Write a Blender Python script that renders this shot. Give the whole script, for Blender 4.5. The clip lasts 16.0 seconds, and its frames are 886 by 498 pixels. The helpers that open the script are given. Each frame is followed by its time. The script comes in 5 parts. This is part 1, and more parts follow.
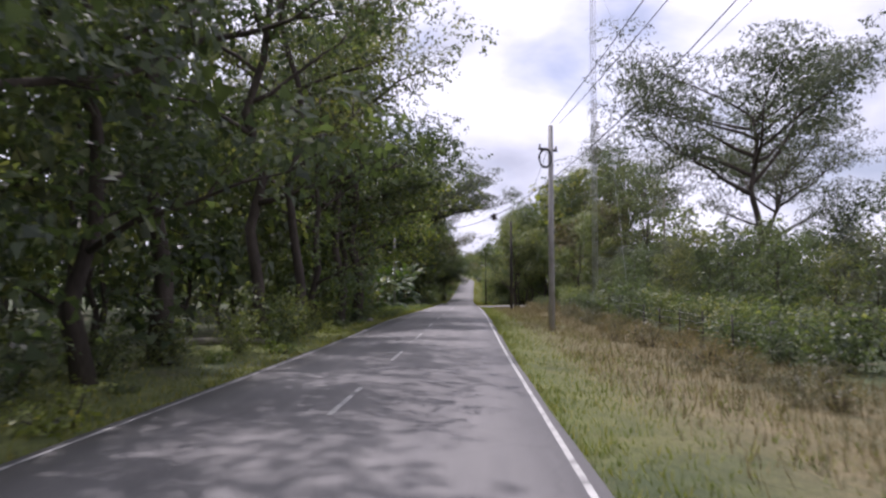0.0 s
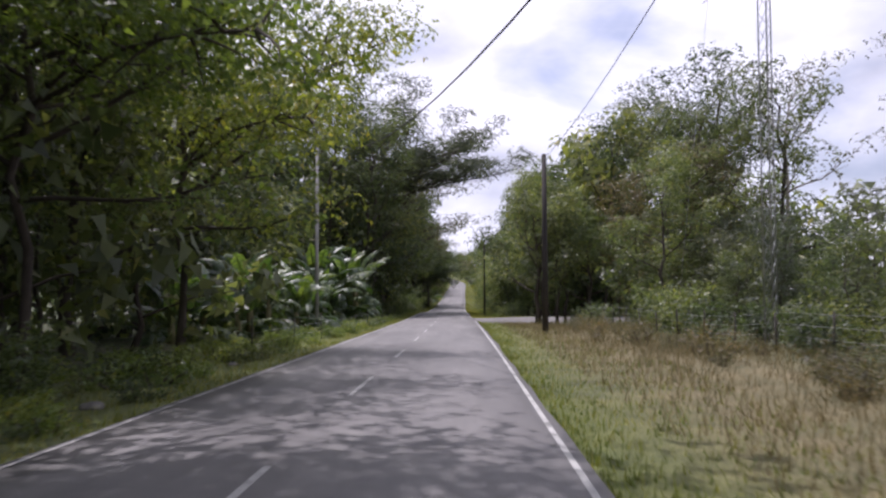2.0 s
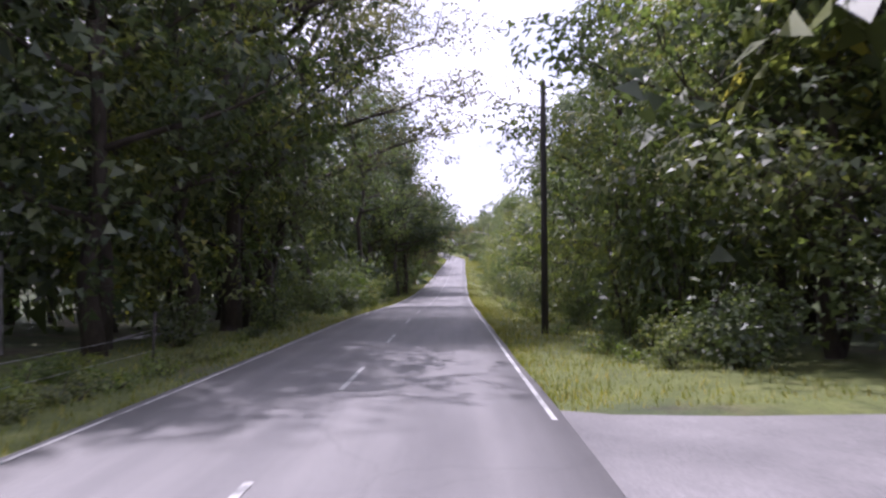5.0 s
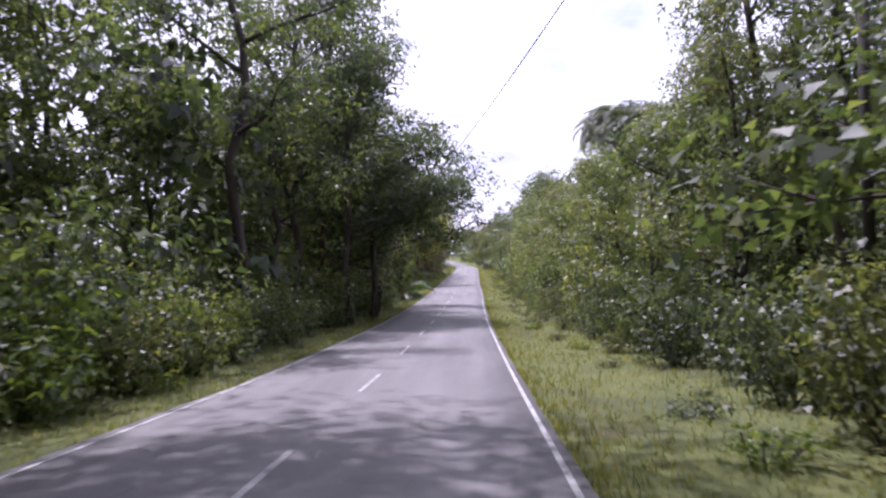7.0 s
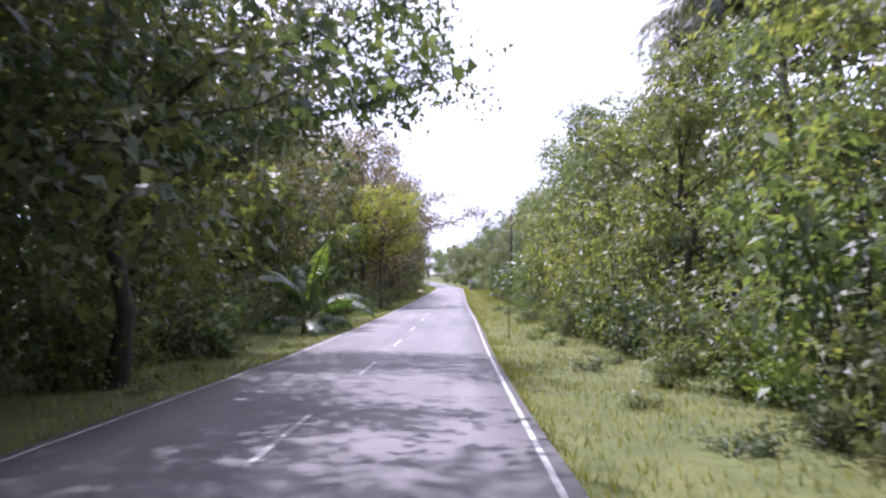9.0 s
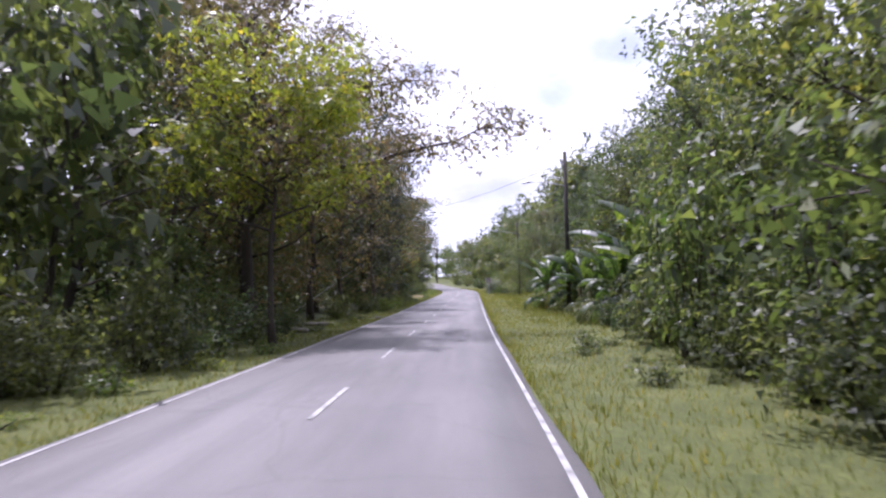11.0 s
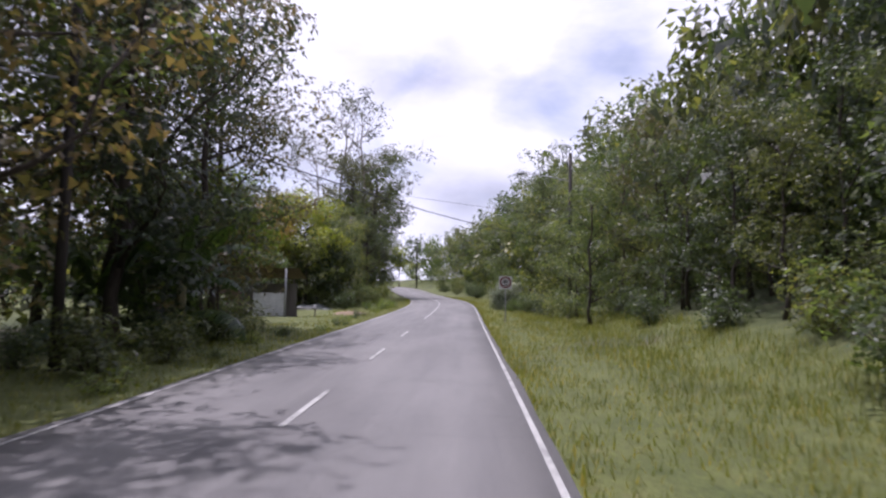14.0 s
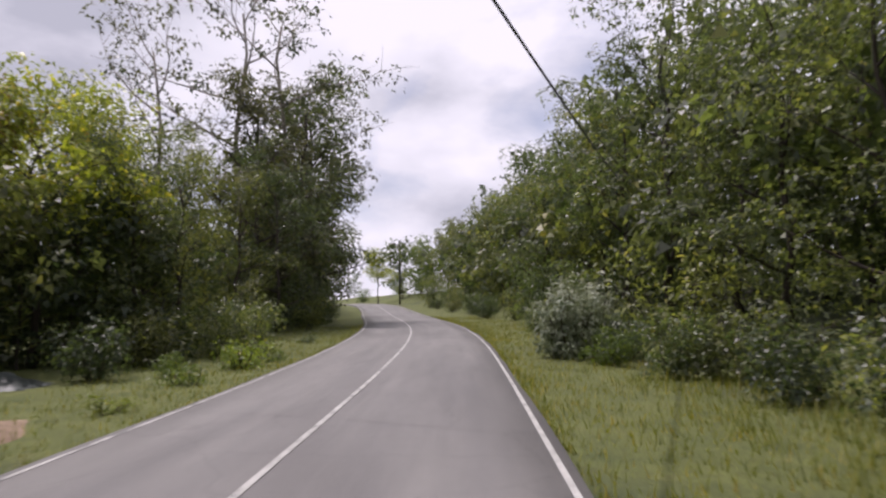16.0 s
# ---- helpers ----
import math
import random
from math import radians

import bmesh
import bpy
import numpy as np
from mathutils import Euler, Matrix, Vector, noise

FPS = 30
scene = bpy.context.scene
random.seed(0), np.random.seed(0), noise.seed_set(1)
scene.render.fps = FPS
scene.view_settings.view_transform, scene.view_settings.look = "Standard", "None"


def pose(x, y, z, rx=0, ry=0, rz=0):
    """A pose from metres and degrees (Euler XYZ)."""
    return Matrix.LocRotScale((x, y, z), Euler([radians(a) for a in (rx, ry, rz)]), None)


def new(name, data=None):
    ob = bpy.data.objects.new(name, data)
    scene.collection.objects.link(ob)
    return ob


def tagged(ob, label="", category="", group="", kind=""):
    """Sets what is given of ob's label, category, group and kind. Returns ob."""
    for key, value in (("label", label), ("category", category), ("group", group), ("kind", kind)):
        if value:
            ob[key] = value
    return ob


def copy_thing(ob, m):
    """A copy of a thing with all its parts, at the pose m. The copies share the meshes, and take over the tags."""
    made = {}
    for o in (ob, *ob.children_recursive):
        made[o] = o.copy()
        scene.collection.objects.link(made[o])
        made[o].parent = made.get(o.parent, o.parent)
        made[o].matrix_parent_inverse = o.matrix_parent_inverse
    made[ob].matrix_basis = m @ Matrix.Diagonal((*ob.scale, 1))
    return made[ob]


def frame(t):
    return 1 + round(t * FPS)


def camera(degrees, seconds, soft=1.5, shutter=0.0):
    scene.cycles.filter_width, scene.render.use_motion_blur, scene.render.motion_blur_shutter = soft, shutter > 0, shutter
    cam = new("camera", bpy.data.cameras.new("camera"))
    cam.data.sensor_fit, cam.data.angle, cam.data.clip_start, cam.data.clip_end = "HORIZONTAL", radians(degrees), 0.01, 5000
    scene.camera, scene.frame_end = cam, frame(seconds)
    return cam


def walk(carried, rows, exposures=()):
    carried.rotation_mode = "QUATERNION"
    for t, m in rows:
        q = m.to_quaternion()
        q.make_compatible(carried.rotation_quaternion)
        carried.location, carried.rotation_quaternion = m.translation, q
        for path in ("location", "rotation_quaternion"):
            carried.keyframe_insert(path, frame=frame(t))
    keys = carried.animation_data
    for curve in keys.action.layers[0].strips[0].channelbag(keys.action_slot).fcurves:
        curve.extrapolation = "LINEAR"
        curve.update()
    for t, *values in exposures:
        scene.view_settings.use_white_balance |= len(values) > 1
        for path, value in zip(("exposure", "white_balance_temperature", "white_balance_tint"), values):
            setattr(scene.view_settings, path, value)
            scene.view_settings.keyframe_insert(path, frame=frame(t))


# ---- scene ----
# ---------------------------------------------------------------- camera
cam = camera(66.0, 16.0, soft=2.4, shutter=0.15)
# seconds, x, y, z (metres), heading to the left, tilt, lean (degrees)
PATH = [
    (0.0, 0.61, 0.0, 4.03, 2.56, 2.11, 0.11),
    (0.5, 0.53, 8.88, 3.78, 2.63, 2.64, -0.4),
    (1.0, 0.44, 17.76, 3.52, 1.62, 2.91, -0.14),
    (1.5, 0.41, 26.64, 3.3, 0.82, 2.32, -0.29),
    (2.0, 0.37, 35.52, 3.15, 1.79, 2.44, 0.18),
    (2.5, 0.34, 44.4, 3.0, 2.23, 2.51, 0.19),
    (3.0, 0.31, 53.28, 2.69, 1.38, 2.62, -0.51),
    (3.5, 0.35, 62.16, 2.39, 1.59, 2.08, -0.06),
    (4.0, 0.32, 71.04, 2.12, 1.41, 1.97, -0.73),
    (4.5, 0.09, 79.92, 1.82, 1.41, 0.73, 0.24),
    (6.8, -0.38, 120.77, 0.56, 2.12, 1.32, 0.34),
    (7.0, -0.34, 124.32, 0.44, 2.56, 1.78, 0.66),
    (7.5, -0.35, 133.2, 0.06, 1.42, 2.18, 0.67),
    (8.0, -0.38, 142.08, -0.32, 2.04, 2.34, 1.23),
    (8.3, -0.46, 147.41, -0.48, 2.07, 2.51, 1.68),
    (8.5, -0.5, 150.96, -0.56, 2.15, 2.33, 2.16),
    (9.0, -0.52, 159.84, -0.69, 1.17, 3.9, -0.06),
    (9.2, -0.55, 163.39, -0.73, 2.6, 3.9, 1.71),
    (11.3, -0.36, 200.69, -0.35, 2.46, 4.55, 0.71),
    (11.5, -0.37, 204.24, -0.28, 2.97, 4.87, 0.45),
    (12.0, -0.45, 213.12, -0.11, 2.61, 4.36, 0.54),
    (12.5, -0.5, 222.0, 0.04, 2.53, 4.12, 1.84),
    (13.0, -0.46, 230.88, 0.21, 2.78, 4.73, 2.75),
    (13.5, -0.45, 239.76, 0.45, 2.29, 4.46, 2.92),
    (14.0, -0.35, 248.64, 0.73, 1.57, 4.81, -1.02),
    (14.5, -0.33, 257.52, 1.0, 2.1, 5.9, -0.35),
    (15.0, -0.32, 266.4, 1.24, 1.32, 5.46, -1.21),
    (15.5, -0.33, 275.28, 1.45, 1.54, 6.12, -0.36),
    (16.0, -0.29, 284.16, 1.69, 1.5, 6.06, 1.02),
]
walk(cam, [(t, pose(x, y, z, 90 + p, r, h)) for t, x, y, z, h, p, r in PATH],
     exposures=[(0.0, 0.04, 5850, 28), (2.5, 0.12, 5850, 28), (4.0, 0.72, 5650, 33), (7.0, 0.62, 5550, 39), (9.0, 0.96, 5450, 38), (11.5, 0.38, 5530, 35), (13.5, 0.08, 5620, 32), (16.0, -0.26, 6200, 27)])

# ---------------------------------------------------------------- light
SUN_LEFT, SUN_UP = radians(40), radians(68)          # from straight ahead to the left; above the horizon
sun_way = Vector((-math.sin(SUN_LEFT) * math.cos(SUN_UP), math.cos(SUN_LEFT) * math.cos(SUN_UP), math.sin(SUN_UP)))
sun = new("sun", bpy.data.lights.new("sun", "SUN"))
sun.data.energy, sun.data.angle, sun.data.color = 4.5, radians(0.9), (1.0, 0.95, 0.86)
sun.matrix_world = Matrix.Translation((0, 150, 80)) @ (-sun_way).to_track_quat("-Z", "Y").to_matrix().to_4x4()

world = bpy.data.worlds.new("sky")
scene.world = world
world.use_nodes = True
wt = world.node_tree
wt.nodes.clear()


def node(tree, kind, **inputs):
    n = tree.nodes.new(kind)
    for key, value in inputs.items():
        n.inputs[key.replace("_", " ")].default_value = value
    return n


def ramp(tree, stops, source=None):
    n = tree.nodes.new("ShaderNodeValToRGB")
    while len(n.color_ramp.elements) < len(stops):
        n.color_ramp.elements.new(0.5)
    for e, (at, colour) in zip(n.color_ramp.elements, stops):
        e.position, e.color = at, (*colour, 1) if len(colour) == 3 else colour
    if source:
        tree.links.new(source, n.inputs[0])
    return n


sky = wt.nodes.new("ShaderNodeTexSky")
sky.sky_type, sky.sun_disc = "NISHITA", False
sky.sun_elevation, sky.sun_rotation = SUN_UP, -SUN_LEFT
sky.air_density, sky.dust_density = 1.0, 2.0
coord = wt.nodes.new("ShaderNodeTexCoord")
squash = wt.nodes.new("ShaderNodeMapping")
squash.inputs["Scale"].default_value = (1.0, 1.0, 1.9)
squash.inputs["Location"].default_value = (0.35, 0.1, 0.0)
wt.links.new(coord.outputs["Generated"], squash.inputs[0])
cloud = node(wt, "ShaderNodeTexNoise", Scale=2.3, Detail=6.0, Roughness=0.52, Distortion=0.3)
shade = node(wt, "ShaderNodeTexNoise", Scale=3.6, Detail=7.0, Roughness=0.48)
wt.links.new(squash.outputs[0], cloud.inputs["Vector"])
wt.links.new(squash.outputs[0], shade.inputs["Vector"])
cover = ramp(wt, [(0.25, (0, 0, 0)), (0.47, (1, 1, 1))], cloud.outputs[0])
grey = ramp(wt, [(0.42, (1.02, 1.02, 1.02)), (0.52, (0.84, 0.855, 0.87)), (0.66, (0.54, 0.565, 0.60))], shade.outputs[0])
blue = node(wt, "ShaderNodeBackground", Strength=0.11)
wt.links.new(sky.outputs[0], blue.inputs["Color"])
white = node(wt, "ShaderNodeBackground", Strength=1.12)
wt.links.new(grey.outputs[0], white.inputs["Color"])
mix = wt.nodes.new("ShaderNodeMixShader")
out = wt.nodes.new("ShaderNodeOutputWorld")
wt.links.new(cover.outputs[0], mix.inputs[0])
wt.links.new(blue.outputs[0], mix.inputs[1])
wt.links.new(white.outputs[0], mix.inputs[2])
wt.links.new(mix.outputs[0], out.inputs[0])


# ---------------------------------------------------------------- materials
def material(name):
    m = bpy.data.materials.new(name)
    m.use_nodes = True
    return m, m.node_tree, m.node_tree.nodes["Principled BSDF"], m.node_tree.nodes["Material Output"]


def noise_of(t, scale, detail=4.0, rough=0.55, vector=None, stretch=None):
    n = node(t, "ShaderNodeTexNoise", Scale=scale, Detail=detail, Roughness=rough)
    if vector is None:
        c = t.nodes.new("ShaderNodeTexCoord")
        vector = c.outputs["Object"]
    if stretch:
        mp = t.nodes.new("ShaderNodeMapping")
        mp.inputs["Scale"].default_value = stretch
        t.links.new(vector, mp.inputs[0])
        vector = mp.outputs[0]
    t.links.new(vector, n.inputs["Vector"])
    return n.outputs[0]


def blend(t, how, fac, a, b):
    n = t.nodes.new("ShaderNodeMix")
    n.data_type, n.blend_type = "RGBA", how
    if isinstance(fac, float):
        n.inputs[0].default_value = fac
    else:
        t.links.new(fac, n.inputs[0])
    for slot, v in ((6, a), (7, b)):
        if isinstance(v, tuple):
            n.inputs[slot].default_value = (*v, 1)
        else:
            t.links.new(v, n.inputs[slot])
    return n.outputs[2]


def bump(t, bsdf, height, strength, distance=0.02):
    b = node(t, "ShaderNodeBump", Strength=strength, Distance=distance)
    t.links.new(height, b.inputs["Height"])
    t.links.new(b.outputs[0], bsdf.inputs["Normal"])


def leafy(name, stops, through_colour, share=0.42, rough=0.46, gloss=0.5):
    """Foliage: each leaf its own tint, each plant a slight cast of its own, light shining through."""
    m, t, bsdf, out = material(name)
    geo = t.nodes.new("ShaderNodeNewGeometry")
    info = t.nodes.new("ShaderNodeObjectInfo")
    tint = ramp(t, stops, geo.outputs["Random Per Island"])
    cast = ramp(t, [(0.0, (0.58, 0.66, 0.66)), (0.35, (0.85, 0.92, 0.9)), (0.7, (1.1, 1.05, 1.0)), (1.0, (1.38, 1.22, 0.95))], info.outputs["Random"])
    patch = ramp(t, [(0.3, (0.7, 0.72, 0.75)), (0.7, (1.2, 1.15, 1.0))], noise_of(t, 0.9, 3.0))
    col = blend(t, "MULTIPLY", 1.0, tint.outputs[0], cast.outputs[0])
    col = blend(t, "MULTIPLY", 0.8, col, patch.outputs[0])
    t.links.new(col, bsdf.inputs["Base Color"])
    bsdf.inputs["Roughness"].default_value = rough
    bsdf.inputs["Specular IOR Level"].default_value = gloss
    tr = t.nodes.new("ShaderNodeBsdfTranslucent")
    t.links.new(blend(t, "MULTIPLY", 1.0, col, through_colour), tr.inputs["Color"])
    ms = t.nodes.new("ShaderNodeMixShader")
    ms.inputs[0].default_value = share
    t.links.new(bsdf.outputs[0], ms.inputs[1])
    t.links.new(tr.outputs[0], ms.inputs[2])
    t.links.new(ms.outputs[0], out.inputs[0])
    return m


def surface(name, stops, scale, rough=0.85, fine=None, bump_strength=0.4, stretch=None, metal=0.0, spec=0.4):
    m, t, bsdf, out = material(name)
    a = noise_of(t, scale, 5.0, 0.6, stretch=stretch)
    col = ramp(t, stops, a).outputs[0]
    b = noise_of(t, fine or scale * 9, 3.0, 0.6, stretch=stretch)
    col = blend(t, "MULTIPLY", 0.6, col, ramp(t, [(0.3, (0.6, 0.6, 0.6)), (0.7, (1.25, 1.25, 1.25))], b).outputs[0])
    t.links.new(col, bsdf.inputs["Base Color"])
    bsdf.inputs["Roughness"].default_value = rough
    bsdf.inputs["Metallic"].default_value = metal
    bsdf.inputs["Specular IOR Level"].default_value = spec
    if bump_strength:
        bump(t, bsdf, b, bump_strength)
    return m


LEAF_DARK = leafy("leaf_dark", [(0.0, (0.038, 0.050, 0.028)), (0.45, (0.071, 0.092, 0.046)), (0.85, (0.108, 0.132, 0.058)), (1.0, (0.145, 0.155, 0.065))], (2.0, 2.1, 1.05))
LEAF_MID = leafy("leaf_mid", [(0.0, (0.058, 0.078, 0.037)), (0.5, (0.107, 0.138, 0.057)), (0.9, (0.155, 0.190, 0.070)), (1.0, (0.22, 0.22, 0.08))], (1.95, 2.0, 0.95))
LEAF_LIGHT = leafy("leaf_light", [(0.0, (0.075, 0.108, 0.036)), (0.5, (0.125, 0.170, 0.050)), (0.92, (0.18, 0.228, 0.058)), (1.0, (0.27, 0.26, 0.075))], (1.9, 1.9, 0.7))
LEAF_LIME = leafy("leaf_lime", [(0.0, (0.10, 0.14, 0.034)), (0.5, (0.18, 0.235, 0.05)), (0.9, (0.26, 0.31, 0.065)), (1.0, (0.36, 0.31, 0.085))], (1.9, 1.95, 0.65))
LEAF_GREY = leafy("leaf_grey", [(0.0, (0.036, 0.045, 0.034)), (0.6, (0.066, 0.080, 0.054)), (1.0, (0.105, 0.115, 0.072))], (1.9, 1.9, 1.1))
LEAF_BROWN = leafy("leaf_brown", [(0.0, (0.062, 0.068, 0.036)), (0.5, (0.104, 0.104, 0.055)), (0.8, (0.140, 0.118, 0.074)), (1.0, (0.170, 0.138, 0.098))], (1.8, 1.7, 0.85))
LEAF_RUST = leafy("leaf_rust", [(0.0, (0.085, 0.085, 0.030)), (0.5, (0.17, 0.135, 0.045)), (0.85, (0.205, 0.155, 0.055)), (1.0, (0.27, 0.235, 0.07))], (1.9, 1.7, 0.7))
BANANA = leafy("banana_leaf", [(0.0, (0.040, 0.066, 0.032)), (0.75, (0.078, 0.115, 0.050)), (1.0, (0.12, 0.155, 0.060))], (1.9, 2.2, 0.6), share=0.36, rough=0.42, gloss=0.65)
GRASS = leafy("grass_green", [(0.0, (0.082, 0.115, 0.024)), (0.6, (0.155, 0.185, 0.040)), (1.0, (0.28, 0.26, 0.09))], (1.6, 1.6, 0.7), share=0.3, rough=0.6, gloss=0.25)
DRY = leafy("grass_dry", [(0.0, (0.12, 0.105, 0.055)), (0.5, (0.20, 0.16, 0.085)), (1.0, (0.31, 0.24, 0.14))], (1.4, 1.3, 1.0), share=0.25, rough=0.7, gloss=0.2)
REED = leafy("reed", [(0.0, (0.13, 0.16, 0.08)), (0.6, (0.27, 0.29, 0.19)), (1.0, (0.46, 0.46, 0.38))], (1.3, 1.3, 1.0), share=0.25, rough=0.6, gloss=0.3)
BARK = surface("bark", [(0.3, (0.032, 0.025, 0.019)), (0.6, (0.070, 0.056, 0.043)), (0.8, (0.13, 0.115, 0.095))], 1.6, 0.9, 14, 0.8, (1, 1, 0.35))
BARK_PALE = surface("bark_pale", [(0.3, (0.16, 0.14, 0.11)), (0.7, (0.34, 0.31, 0.26))], 1.4, 0.9, 12, 0.6, (1, 1, 0.4))
POLE_WOOD = surface("pole_wood", [(0.3, (0.024, 0.021, 0.019)), (0.7, (0.058, 0.048, 0.041))], 3.0, 0.85, 22, 0.5, (1, 1, 0.08))
POLE_GREY = surface("pole_grey", [(0.3, (0.22, 0.21, 0.20)), (0.7, (0.36, 0.35, 0.33))], 2.0, 0.85, 25, 0.3, (1, 1, 0.2))
PLANK = surface("plank", [(0.3, (0.09, 0.08, 0.07)), (0.7, (0.22, 0.20, 0.17))], 2.0, 0.85, 20, 0.5, (1, 1, 0.1))
ZINC = surface("zinc_sheet", [(0.3, (0.55, 0.56, 0.57)), (0.6, (0.70, 0.71, 0.72)), (0.85, (0.45, 0.38, 0.32))], 1.6, 0.45, 12, 0.1, metal=0.15)
RUST = surface("rusty_sheet", [(0.3, (0.07, 0.05, 0.04)), (0.7, (0.15, 0.10, 0.075))], 1.8, 0.8, 14, 0.2)
STEEL = surface("steel", [(0.3, (0.32, 0.33, 0.34)), (0.7, (0.48, 0.48, 0.48))], 4.0, 0.45, 30, 0.05, metal=0.7)
RUBBER = surface("cable_rubber", [(0.3, (0.02, 0.02, 0.02)), (0.7, (0.04, 0.04, 0.04))], 5.0, 0.6, 40, 0.0)
SIGN_WHITE = surface("sign_white", [(0.3, (0.40, 0.40, 0.38)), (0.7, (0.52, 0.52, 0.50))], 4.0, 0.5, 30, 0.0)
SIGN_RED = surface("sign_red", [(0.3, (0.13, 0.04, 0.04)), (0.7, (0.19, 0.06, 0.055))], 4.0, 0.5, 30, 0.0)
SIGN_BLACK = surface("sign_black", [(0.3, (0.02, 0.02, 0.02)), (0.7, (0.035, 0.035, 0.035))], 4.0, 0.5, 30, 0.0)
LINE_PAINT = surface("line_paint", [(0.34, (0.17, 0.17, 0.16)), (0.46, (0.36, 0.355, 0.33)), (0.72, (0.50, 0.49, 0.46))], 2.5, 0.7, 40, 0.1)
STONE = surface("stone", [(0.3, (0.12, 0.115, 0.10)), (0.7, (0.27, 0.255, 0.23))], 3.0, 0.9, 20, 0.6)
EARTH = surface("earth", [(0.3, (0.16, 0.11, 0.07)), (0.7, (0.29, 0.21, 0.14))], 1.5, 0.95, 14, 0.5)
GRAVEL = surface("gravel", [(0.3, (0.13, 0.125, 0.12)), (0.7, (0.21, 0.20, 0.19))], 0.6, 0.95, 30, 0.7)
TARP = surface("tarpaulin", [(0.3, (0.018, 0.024, 0.022)), (0.62, (0.05, 0.062, 0.055)), (0.8, (0.20, 0.22, 0.21))], 2.5, 0.5, 16, 0.2)


def asphalt():
    m, t, bsdf, out = material("asphalt")
    uv = t.nodes.new("ShaderNodeUVMap")
    stones = noise_of(t, 95.0, 2.0, 0.7, uv.outputs[0])
    stain = noise_of(t, 0.55, 5.0, 0.6, uv.outputs[0], (1.0, 0.22, 1.0))
    worn = noise_of(t, 1.7, 4.0, 0.6, uv.outputs[0], (1.0, 0.05, 1.0))
    col = ramp(t, [(0.25, (0.116, 0.111, 0.106)), (0.5, (0.157, 0.151, 0.144)), (0.75, (0.20, 0.192, 0.182))], stain).outputs[0]
    col = blend(t, "MULTIPLY", 0.7, col, ramp(t, [(0.3, (0.78, 0.78, 0.79)), (0.7, (1.15, 1.14, 1.12))], worn).outputs[0])
    col = blend(t, "MULTIPLY", 0.8, col, ramp(t, [(0.3, (0.62, 0.62, 0.63)), (0.7, (1.35, 1.35, 1.33))], stones).outputs[0])
    crack = t.nodes.new("ShaderNodeTexVoronoi")
    crack.feature = "DISTANCE_TO_EDGE"
    crack.inputs["Scale"].default_value = 0.38
    wob = t.nodes.new("ShaderNodeTexNoise")
    wob.inputs["Scale"].default_value = 1.2
    t.links.new(uv.outputs[0], wob.inputs["Vector"])
    t.links.new(blend(t, "ADD", 0.6, uv.outputs[0], wob.outputs[1]), crack.inputs["Vector"])
    line = ramp(t, [(0.004, (0.55, 0.55, 0.55)), (0.012, (1, 1, 1))], crack.outputs[0]).outputs[0]
    col = blend(t, "MULTIPLY", 0.22, col, line)
    t.links.new(col, bsdf.inputs["Base Color"])
    bsdf.inputs["Roughness"].default_value = 0.72
    bsdf.inputs["Specular IOR Level"].default_value = 0.45
    bump(t, bsdf, stones, 0.5, 0.01)
    return m


